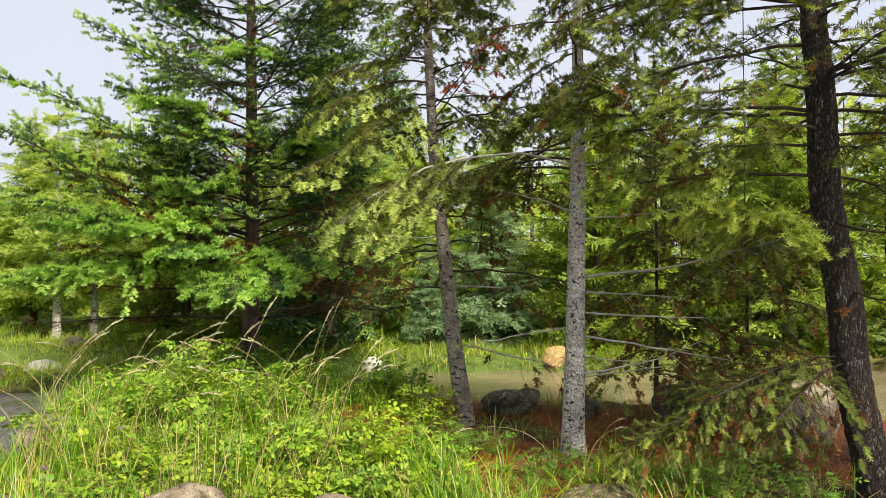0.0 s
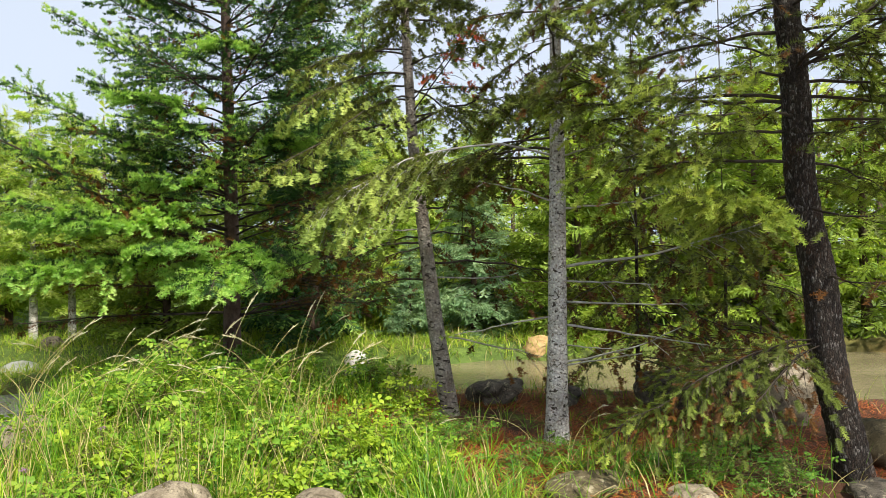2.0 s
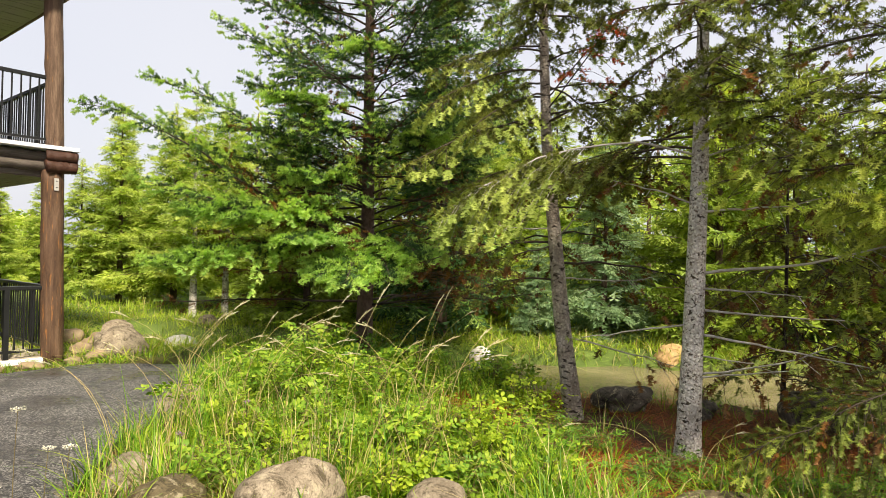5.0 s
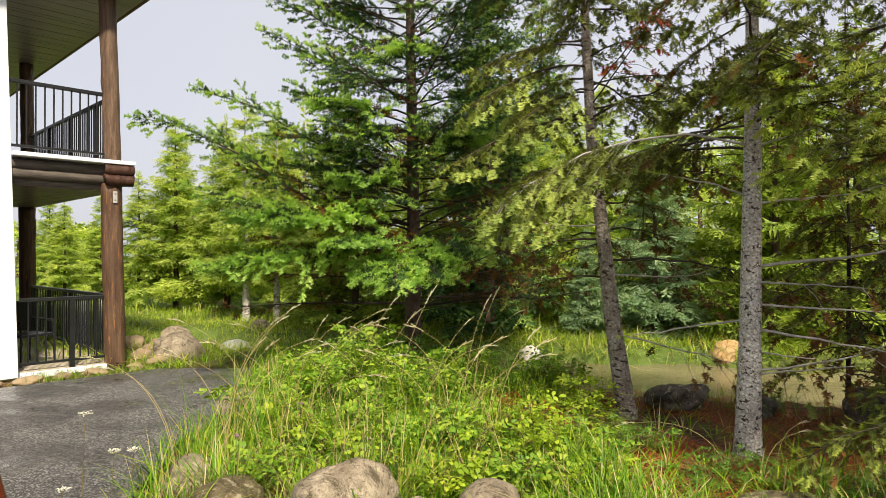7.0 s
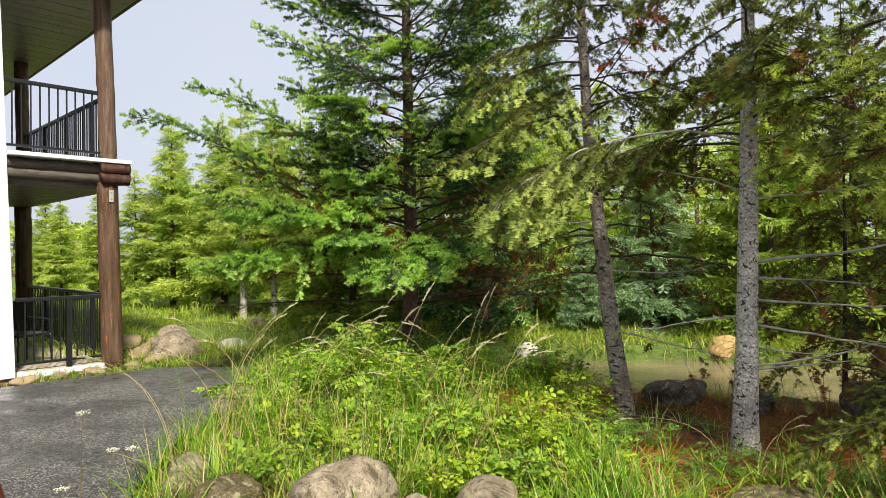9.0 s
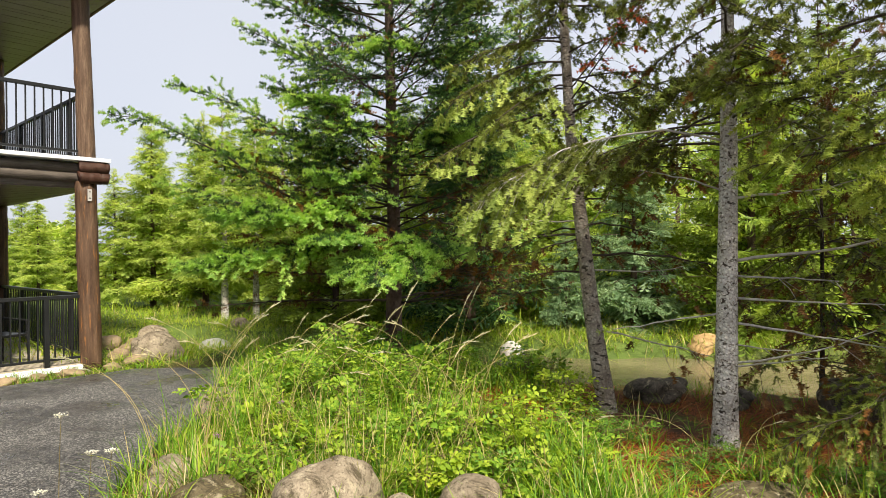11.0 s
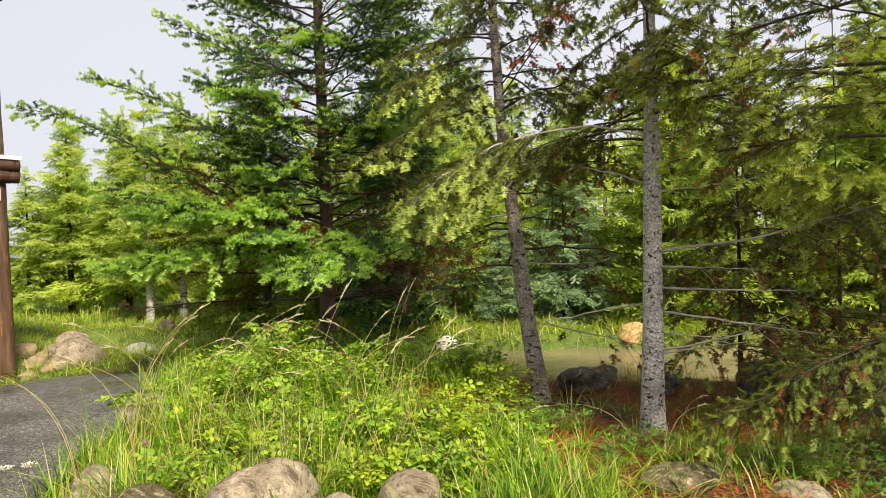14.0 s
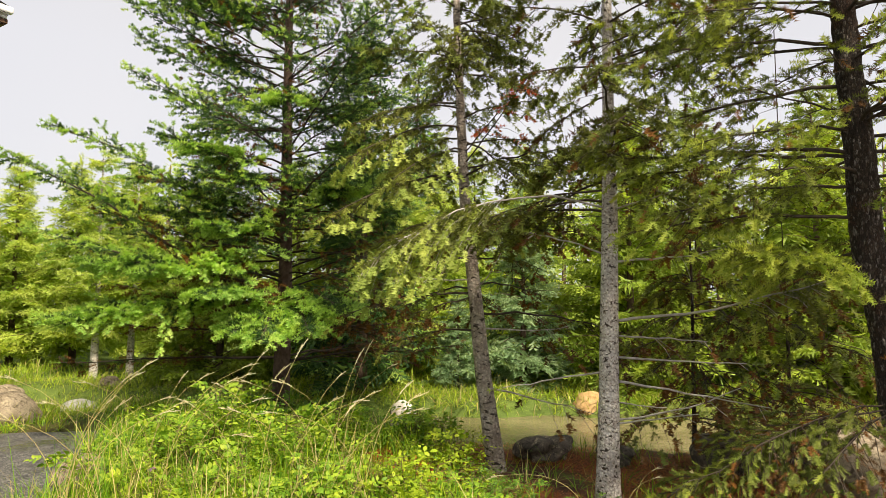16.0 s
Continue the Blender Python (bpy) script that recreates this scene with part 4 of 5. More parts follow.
# ---- background conifers ----
def far_conifer(seed, height, reach, tips, needles, low=0.25, bark="bark_brown", fronds=FRONDS):
    """One far conifer round the origin, full to the ground, with layered sprays."""
    rng = np.random.default_rng(seed)
    tree = empty("conifer", (0, 0, 0), "young conifer with layered yellow-green sprays", "tree", "far conifers")
    t = Tubes()
    zs = np.linspace(-0.1, height, 14)
    t.stem(np.stack([0.02 * np.sin(zs), 0.02 * np.cos(zs * 1.3), zs], 1), np.linspace(0.035 + 0.012 * height, 0.006, 14), 8)
    fol = Scatter(fronds)
    z = low
    while z < height - 0.12:
        f = z / height
        turn = rng.uniform(0, 2 * np.pi)
        for k in range(6):
            az = turn + k * np.pi / 3 + rng.normal(0, 0.4)
            ln = (reach * (1 - f) ** 0.9 + 0.10) * rng.uniform(0.6, 1.1)
            line = limb_line((0, 0, z + rng.uniform(-0.22, 0.22)), az, ln, 0.30 + 0.5 * f + rng.normal(0, 0.16), 0.45, 0.14, 6)
            t.stem(line, np.linspace(0.013, 0.003, 6), 3)
            s = np.arange(0.2, 0.97, 0.17 / max(ln, 0.3))
            n = len(s)
            p = np.stack([np.interp(s, np.linspace(0, 1, 6), line[:, i]) for i in range(3)], 1)
            d = line[-1] - line[-2]
            d /= np.linalg.norm(d)
            sd = np.array([-math.sin(az), math.cos(az), 0])
            for sg in (-1, 1):
                l = (0.22 + 0.5 * ln * (1 - s)).clip(0.2, 0.62) * rng.uniform(0.75, 1.15, n)
                dr = d * 0.75 + sg * sd * rng.uniform(0.5, 1.0, (n, 1)) + rng.normal(0, 0.2, (n, 3)) - np.array([0, 0, 0.2])
                kind = (rng.random(n) < tips * (0.15 + 0.85 * s)).astype(int)
                fol.put(p, dr, rng.normal(0, 0.5, (n, 3)) + np.array([0, 0, 1.0]), l, kind)
            fol.put(line[-2:-1], d[None], (0, 0, 1.0), max(0.25, 0.3 * ln), 1)
        z += rng.uniform(0.19, 0.27)
    fol.put(np.array([[0, 0, height - 0.1]] * 3), np.array([[0.2, 0, 1.0], [-0.1, 0.2, 1.0], [0, -0.2, 1.0]]), (1.0, 0, 0), 0.35, 1)
    part("trunk", t.mesh("trunk", M[bark]), None, tree)
    tagged(part("crown", fol.mesh("crown", [M[n] for n in needles], rng), None, tree), kind="stuff")
    return tree


def spread(tree, spots, label=""):
    """The first spot takes the tree itself, the rest take copies."""
    for i, (x, y, s, turn) in enumerate(spots):
        m = pose(x, y, float(ground_z(x, y)), 0, 0, turn)
        if i == 0:
            tree.matrix_basis = m @ Matrix.Scale(s, 4)
        else:
            o = copy_thing(tree, m)
            o.scale = (s, s, s)


def pale_trunks():
    """Two slim trees by the meadow whose pale stems show below the crown."""
    tree = far_conifer(107, 5.2, 1.3, 0.7, ("far_fir", "far_fir_light"), 1.15, "bark_grey")
    tagged(tree, "slim conifer with a pale bare lower stem", group="far conifers")
    spread(tree, [(-4.7, 15.7, 1.0, 0), (-3.98, 15.9, 0.96, 130)])


pale_trunks()
YELLOW, MIXED, DARK = ("far_fir", "far_fir_light"), ("far_fir", "far_fir_light"), ("far_dark", "far_fir")
spread(far_conifer(101, 5.6, 1.7, 0.9, YELLOW, 0.5), [(-7.6, 18.7, 0.95, 0), (-12.4, 21.5, 0.58, 70), (-3.0, 18.4, 0.9, 140), (2.4, 17.2, 0.95, 200)])
spread(far_conifer(102, 5.0, 1.6, 0.6, MIXED, 0.5), [(-6.0, 18.3, 1.06, 0), (-8.6, 18.6, 0.75, 90), (5.2, 15.4, 1.1, 40), (3.0, 14.9, 1.0, 150)])
spread(far_conifer(103, 5.6, 2.1, 0.35, DARK, fronds=FRONDS_DIM), [(0.9, 14.8, 1.0, 0), (-1.9, 14.6, 0.85, 60), (7.2, 14.2, 1.1, 250), (10.8, 12.6, 1.1, 300), (-0.4, 17.4, 1.0, 45)])
spread(far_conifer(104, 4.0, 1.5, 0.75, ("blue_needle", "blue_needle")), [(4.3, 13.0, 1.0, 0), (2.9, 12.9, 0.5, 80)])
spread(far_conifer(105, 6.2, 1.9, 0.5, YELLOW), [(-9.6, 24.0, 0.9, 0), (-15.5, 27.0, 0.5, 60), (-5.5, 22.0, 0.95, 110), (5.0, 20.0, 1.05, 230), (-13.0, 25.0, 0.6, 250), (-15.2, 21.2, 0.56, 30), (-14.4, 24.0, 0.6, 10)])


tall_dark = far_conifer(109, 7.6, 1.7, 0.12, ("fir_old", "fir_new"), 0.5, fronds=FRONDS_DIM)
tagged(tall_dark, "tall dark green fir on the far bank")
spread(tall_dark, [(0.95, 12.7, 1.0, 0), (2.9, 18.5, 1.15, 80)])
# conifers whose needle colour carries the shade behind the pond
dark_tree = far_conifer(108, 5.6, 1.8, 0.5, ("far_dark", "far_fir"), fronds=FRONDS_DIM)
tagged(dark_tree, "green conifer behind the pond with shade put into its colour")
spread(dark_tree, [(6.2, 12.0, 1.0, 15), (9.6, 10.9, 1.05, 100), (8.0, 12.4, 1.1, 130), (11.6, 10.2, 1.1, 220), (9.5, 17.5, 1.25, 310), (13.0, 14.0, 1.3, 20)])


def far_woods():
    """The closed forest behind the clearing, too far to tell its trees apart."""
    rng = np.random.default_rng(777)
    t, fol = Tubes(), Scatter(SHOOTS_FAR)
    for k in range(150):
        az = rng.uniform(-75, 80)
        r = rng.uniform(27, 46)
        if az < -25:
            r += 16
        x, y = r * math.sin(radians(az)), r * math.cos(radians(az))
        h = rng.uniform(5.5, 9.5) * (0.42 if az < -20 else 0.8 if az < -5 else 1.0)
        z0 = float(ground_z(x, y))
        t.stem([(x, y, z0 - 0.1), (x, y, z0 + h)], [0.16, 0.02], 6)
        n = 90
        f = rng.random(n) ** 1.25
        a = rng.uniform(0, 2 * np.pi, n)
        rad = (0.28 * h * (1 - f) ** 0.8 + 0.1) * rng.uniform(0.25, 1.0, n)
        p = np.stack([x + rad * np.cos(a), y + rad * np.sin(a), z0 + 0.2 + f * (h - 0.2)], 1)
        d = np.stack([np.cos(a), np.sin(a), rng.normal(-0.05, 0.25, n)], 1)
        fol.put(p, d, rng.normal(0, 0.4, (n, 3)) + np.array([0, 0, 1.0]), rng.uniform(0.8, 1.5, n), (rng.random(n) < 0.45).astype(int))
    ob = empty("far_woods", (0, 0, 0), "closed conifer wood beyond the clearing", "woods", kind="stuff")
    part("trunk_mass", t.mesh("trunk_mass", M["bark_brown"]), None, ob)
    part("crown_mass", fol.mesh("crown_mass", [M["far_fir"], M["far_fir_light"]], rng), None, ob)


far_woods()


# ---- boulders ----
SUNK = {7: 0.62, 8: 0.6, 1: 0.3, 16: 0.72, 15: 0.3, 9: 0.55, 12: 0.62, 14: 0.55}          # how deep some stones lie in the soil


def boulder(at, size, seed, mat, label, turn=0.0, cut=0.25, rough=0.2):
    """A rounded field stone, sunk a little into the ground."""
    rough = 0.5 if mat == "rock_dark" else rough
    bm = bmesh.new()
    bmesh.ops.create_icosphere(bm, subdivisions=4, radius=1.0)
    off = Vector((seed * 3.7, seed * 1.3, seed * 5.1))
    for v in bm.verts:
        p = v.co.copy()
        n = noise.noise(p * 0.9 + off) * rough * 1.6 + noise.noise(p * 2.3 + off) * rough * 0.6 + noise.noise(p * 6 + off) * rough * 0.16 + noise.noise(p * 13 + off) * 0.022
        # broad flattened facets
        q = p * (1 + n)
        f = max(abs(q.x), abs(q.y), abs(q.z))
        q = q * (1 - 0.12 * (f - 0.6))
        v.co = Vector((q.x * size[0] / 2, q.y * size[1] / 2, q.z * size[2] / 2))
    for f in bm.faces:
        f.smooth = True
    ob = part("boulder", bm, M[mat])
    z = float(ground_z(at[0], at[1]))
    ob.matrix_world = pose(at[0], at[1], z + size[2] * (0.5 - SUNK.get(seed, cut)), 0, 0, turn)
    return tagged(ob, label, "rock", "boulders")


BOULDERS = [
    ((-0.57, 3.86), (0.66, 0.6, 0.56), 1, "rock", "large rounded tan granite boulder beside tall grass", 10),
    ((0.29, 3.92), (0.46, 0.44, 0.46), 2, "rock", "rounded grey granite boulder in the grass", 40),
    ((-0.14, 3.78), (0.24, 0.24, 0.36), 3, "rock", "small brown stone between two boulders", 0),
    ((-1.72, 4.35), (0.3, 0.26, 0.2), 22, "rock", "small pale stone beside the path", 60),
    ((-1.32, 4.10), (0.5, 0.4, 0.34), 4, "rock_moss", "mossy brown stone under dry grass", 70),
    ((-1.80, 4.72), (0.34, 0.3, 0.26), 5, "rock", "pale split stone at the path's edge", 20),
    ((-2.05, 6.7), (0.6, 0.5, 0.4), 6, "rock", "pale stone among grass by the path", 120),
    ((2.17, 4.1), (0.7, 0.5, 0.24), 7, "rock_moss", "olive mossy boulder in leaf litter", 15),
    ((2.72, 3.72), (0.36, 0.34, 0.2), 8, "rock", "small grey stone in the grass", 60),
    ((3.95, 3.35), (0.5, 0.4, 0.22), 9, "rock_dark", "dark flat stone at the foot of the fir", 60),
]
BANK = [
    ((-4.13, 10.25), (0.76, 0.72, 0.62), 11, "rock", "large tan boulder beside the pond", 10),
    ((-3.62, 11.5), (0.6, 0.5, 0.42), 12, "rock_white", "pale rounded stone at the water's edge", 30),
    ((-5.0, 12.3), (0.7, 0.5, 0.4), 13, "rock", "grey stone on the bank", 80),
    ((-3.95, 14.3), (0.45, 0.4, 0.42), 14, "rock", "tan stone on the far bank", 0),
    ((1.62, 11.5), (0.46, 0.4, 0.42), 15, "rock_white", "white stone on the far bank", 0),
    ((4.95, 11.1), (0.66, 0.6, 0.62), 16, "rock_orange", "large ochre boulder on the far bank", 20),
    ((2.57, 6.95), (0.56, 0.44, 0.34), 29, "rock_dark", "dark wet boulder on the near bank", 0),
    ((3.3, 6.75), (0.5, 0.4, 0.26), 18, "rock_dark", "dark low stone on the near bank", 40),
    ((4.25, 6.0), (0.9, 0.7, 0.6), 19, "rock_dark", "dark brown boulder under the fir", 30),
    ((4.85, 4.1), (0.75, 0.6, 0.42), 21, "rock_moss", "brown boulder beside the thick fir", 35),
    ((4.9, 5.3), (0.9, 0.8, 0.75), 20, "rock", "large brown boulder behind the fir", 70),
]
for at, size, seed, mat, label, turn in BOULDERS + BANK:
    boulder(at, size, seed, mat, label, turn)


# ---- grass and litter ----
def blade_template(bend):
    w = np.array([1.0, 0.85, 0.5])
    x = np.array([0, 0.45, 0.8])
    z = bend * x ** 2
    v = []
    for a, b, c in zip(x, w, z):
        v += [[a, -b / 2, -c], [a, b / 2, -c]]
    v.append([1.0, 0, -bend])
    f = [[0, 1, 3], [0, 3, 2], [2, 3, 5], [2, 5, 4], [4, 5, 6]]
    return np.array(v, float), np.array(f)


# bends scale with the blade's width, so they are large numbers of widths
BLADES = [blade_template(b) for b in (4.0, 14.0, 26.0, 40.0)]


CLEAR = [(-1.74, 4.45, 0.2), (-1.9, 6.3, 0.5), (-1.22, 3.95, 0.28), (0.68, 6.25, 0.42)]       # bare patches before stones and fallen boughs


def meadow(name, label, area, count, tall, width, seed, mats, keep=None, share=(1.0, 0.0), lean=0.35, clump=0.6, free=False, shore=0.15):
    rng = np.random.default_rng(seed)
    x = rng.uniform(area[0], area[1], count * 3)
    y = rng.uniform(area[2], area[3], count * 3)
    dens = 0.5 + 0.5 * np.sin(x * 3.1 + 1.7 * np.sin(y * 2.3)) * np.sin(y * 2.7 + x)
    ok = (rng.random(len(x)) > clump * (1 - dens)) & (pond_depth(x, y) > shore)
    edge = np.array([path_edge(v) for v in y])
    ok &= (x > edge + 0.05) | (y > 9.4) | free
    for cx, cy, cr in CLEAR:
        ok &= np.hypot(x - cx, y - cy) > cr
    ok &= (x > -1.3) | (y > 5.6) | (rng.random(len(x)) < 0.6)
    if keep is not None:
        ok &= keep(x, y)
    x, y = x[ok][:count], y[ok][:count]
    n = len(x)
    az = rng.uniform(0, 2 * np.pi, n)
    le = rng.uniform(0.05, lean, n)
    d = np.stack([np.cos(az) * le, np.sin(az) * le, np.ones(n)], 1)
    up = np.stack([-np.cos(az), -np.sin(az), np.zeros(n)], 1)
    s = Scatter(BLADES)
    h = rng.uniform(tall[0], tall[1], n) * (0.7 + 0.5 * dens[ok][:count])
    kind = (rng.random(n) < share[1]).astype(int)
    s.put(np.stack([x, y, ground_z(x, y) - 0.01], 1), d, up, h, kind, width=np.full(n, width) * rng.uniform(0.7, 1.3, n))
    ob = part(name, s.mesh(name, [M[k] for k in mats], rng), None)
    return tagged(ob, label, "grass", kind="stuff")


def path_side(x, y):
    return (x < 0.5) & (x > -1.75 + 0.12 * np.sin(y * 4))


def under_trees(x, y):
    return (x > 0.9 + 0.25 * np.sin(y * 3)) & (y > 4.3)


meadow("grass", "long fresh green grass with dry blades", (-2.6, 1.6, 3.2, 5.6), 5200, (0.14, 0.42), 0.010, 201, ("grass", "straw"), lambda x, y: ~under_trees(x, y), (0.9, 0.15), 0.5, 0.9)
meadow("grass", "long green grass between the shrubs", (-2.6, 2.4, 5.2, 10.2), 9000, (0.2, 0.5), 0.009, 202, ("grass", "straw"), lambda x, y: ~under_trees(x, y), (0.9, 0.08))
meadow("grass", "tall grass stems standing among the shrubs", (-1.9, 0.25, 4.7, 7.0), 600, (0.42, 0.8), 0.008, 213, ("grass", "straw"), None, (0.8, 0.22), 0.3, 0.8)
meadow("grass", "sparse grass tufts in needle litter", (0.6, 6.5, 3.4, 8.0), 1000, (0.10, 0.32), 0.007, 203, ("grass", "straw"), None, (0.85, 0.15), 0.6, 0.95)
meadow("grass", "tall bending dry and green grass beside the path", (-1.8, 0.6, 3.95, 5.6), 420, (0.4, 0.78), 0.007, 208, ("grass", "straw"), path_side, (0.5, 0.5), 0.4, 0.8)
meadow("grass", "thick fresh grass clumps behind the boulders", (-1.75, 1.3, 3.95, 4.9), 500, (0.2, 0.42), 0.010, 209, ("grass", "straw"), None, (0.8, 0.12), 0.45, 0.95)


meadow("grass", "green grass growing through the needle litter", (1.1, 3.7, 3.5, 4.7), 450, (0.10, 0.32), 0.008, 210, ("grass", "straw"), None, (0.85, 0.12), 0.6, 0.9)


meadow("grass", "matted dry brown grass among the path-side stones", (-1.75, -0.75, 3.7, 4.45), 650, (0.15, 0.4), 0.006, 212, ("straw", "dead_needle"), path_side, (0.7, 0.3), 1.1, 0.7)


def tussocks(label, spots, seed, mats=("grass", "straw"), dry=0.12):
    """Grass clumps: blades that spring from one root and arch outwards. Spots: x, y, height, blades."""
    rng = np.random.default_rng(seed)
    s = Scatter(BLADES)
    for x, y, h, n in spots:
        az = rng.uniform(0, 2 * np.pi, n)
        le = rng.uniform(0.05, 0.75, n)
        r = rng.uniform(0, 0.06, n)
        px, py = x + r * np.cos(az), y + r * np.sin(az)
        d = np.stack([np.cos(az) * le, np.sin(az) * le, np.ones(n)], 1)
        up = np.stack([-np.cos(az), -np.sin(az), np.zeros(n)], 1)
        s.put(np.stack([px, py, ground_z(px, py) - 0.01], 1), d, up, h * rng.uniform(0.55, 1.15, n), (rng.random(n) < dry).astype(int), width=rng.uniform(0.007, 0.013, n))
    tagged(part("grass", s.mesh("grass", [M[k] for k in mats], rng)), label, "grass", kind="stuff")


tr = np.random.default_rng(1212)
tussocks("broad-bladed fresh grass clumps at the boulders", [(tr.uniform(-1.15, 1.5), tr.uniform(4.05, 5.2), tr.uniform(0.2, 0.4), 26) for _ in range(46)], 1213)
tussocks("tall fresh grass clump beside the path", [(-1.36 + tr.normal(0, 0.06), 4.3 + tr.normal(0, 0.06), tr.uniform(0.4, 0.62), 26) for _ in range(5)], 1214)
tussocks("short grass clumps at the edge of the litter", [(tr.uniform(1.0, 3.3), tr.uniform(3.9, 4.9), tr.uniform(0.15, 0.32), 16) for _ in range(34)], 1216)
tussocks("small grass clumps in the reddish litter", [(tr.uniform(1.2, 4.0), tr.uniform(4.0, 6.2), tr.uniform(0.14, 0.3), 14) for _ in range(20)], 1215)


def far_side(x, y):
    return (y > 10.6) | (x < -3.2) | (x > 5.5)


meadow("grass", "bright reedy grass along the far shore", (-7.0, 10.0, 7.5, 16.5), 19000, (0.08, 0.3), 0.014, 204, ("meadow", "straw"), lambda x, y: far_side(x, y) & (pond_depth(x, y) < 1.1) & (x > -1.2), (0.9, 0.16), 0.35, 0.5, False, -0.08)
meadow("grass", "meadow grass on the far bank", (-9.0, 11.0, 9.5, 18.0), 14000, (0.14, 0.36), 0.016, 206, ("meadow", "straw"), far_side, (0.9, 0.12), 0.35, 0.5, False, 0.8)


meadow("grass", "short bright grass on the open shore", (-7.0, -1.2, 7.5, 16.5), 7000, (0.07, 0.24), 0.010, 211, ("meadow", "straw"), lambda x, y: far_side(x, y) & (pond_depth(x, y) < 1.1), (0.9, 0.12), 0.35, 0.5, False, 0.02)
meadow("grass", "dark tall grass clump on the near bank", (1.0, 3.6, 6.4, 7.9), 520, (0.2, 0.45), 0.009, 207, ("grass", "straw"), lambda x, y: (x < 1.75) | (x > 2.95), (0.9, 0.05), 0.5, 0.95, False, 0.05)


def deck_strip(x, y):
    return (y - 8.72 > (x + 4.35)) & (y - 10.6 < -(x + 4.35) * 0.2) & (y > 8.3)


meadow("grass", "grass and weeds along the lodge deck", (-5.6, -2.4, 8.3, 10.8), 1700, (0.06, 0.2), 0.010, 205, ("grass", "straw"), lambda x, y: deck_strip(x, y) & ((x - CORNER.x) * FRONT.x + (y - CORNER.y) * FRONT.y > -1.5) & ((x - CORNER.x) * BACK.x + (y - CORNER.y) * BACK.y < np.where((x - CORNER.x) * FRONT.x + (y - CORNER.y) * FRONT.y < 0.05, -0.12, 9.0)), (0.85, 0.12), 0.5, 0.5, free=True)


def needle_litter():
    rng = np.random.default_rng(301)
    n = 85000
    x, y = rng.uniform(0.2, 6.5, n), rng.uniform(3.4, 8.6, n)
    near = n // 3
    x[:near], y[:near] = rng.uniform(1.3, 4.2, near), rng.uniform(4.6, 7.4, near)
    ok = (np.sin(x * 2.1) * np.sin(y * 1.9 + x) > -0.75 + 0.5 * rng.random(n)) & (pond_depth(x, y) > 0.02)
    x, y = x[ok], y[ok]
    n = len(x)
    az = rng.uniform(0, 2 * np.pi, n)
    d = np.stack([np.cos(az), np.sin(az), rng.normal(0, 0.25, n)], 1)
    s = Scatter([(np.array([[0, -0.5, 0], [0, 0.5, 0], [1, 0, 0.3]]), np.array([[0, 1, 2]]))])
    s.put(np.stack([x, y, ground_z(x, y) + rng.uniform(0.003, 0.025, n)], 1), d, (0, 0, 1.0), rng.uniform(0.03, 0.08, n), 0, width=rng.uniform(0.005, 0.012, n))
    tagged(part("needle_litter", s.mesh("needle_litter", [M["litter"]], rng)), "fallen red-brown needles and twigs", "litter", kind="stuff")


needle_litter()


# ---- shrubs ----
def leaf_template(n_leaflets, seed):
    """A compound leaf of unit length with folded oval leaflets."""
    rng = np.random.default_rng(seed)
    v, f = [], []

    def leaflet(base, d, l, w):
        d = d / np.linalg.norm(d)
        sd = np.cross([0, 0, 1.0], d)
        sd /= np.linalg.norm(sd)
        k = len(v)
        lift = np.array([0, 0, 0.12 * l])
        v.extend([base, base + d * l * 0.3 + sd * w * 0.45 + lift, base + d * l * 0.7 + sd * w * 0.45 + lift, base + d * l, base + d * l * 0.7 - sd * w * 0.45 + lift, base + d * l * 0.3 - sd * w * 0.45 + lift])
        f.extend([[k, k + 1, k + 5], [k + 1, k + 2, k + 5], [k + 5, k + 2, k + 4], [k + 2, k + 3, k + 4]])

    for i in range(n_leaflets // 2):
        s = 0.25 + 0.6 * i / max(1, n_leaflets // 2)
        for sg in (-1, 1):
            leaflet(np.array([s, 0, -0.1 * s * s]), np.array([0.5, sg * 1.0, rng.normal(0, 0.3)]), 0.44, 0.23)
    leaflet(np.array([0.85, 0, -0.1]), np.array([1.0, 0, -0.2]), 0.48, 0.25)
    return np.array(v), np.array(f)


ROSE = [leaf_template(7, 1), leaf_template(5, 2), leaf_template(5, 3)]


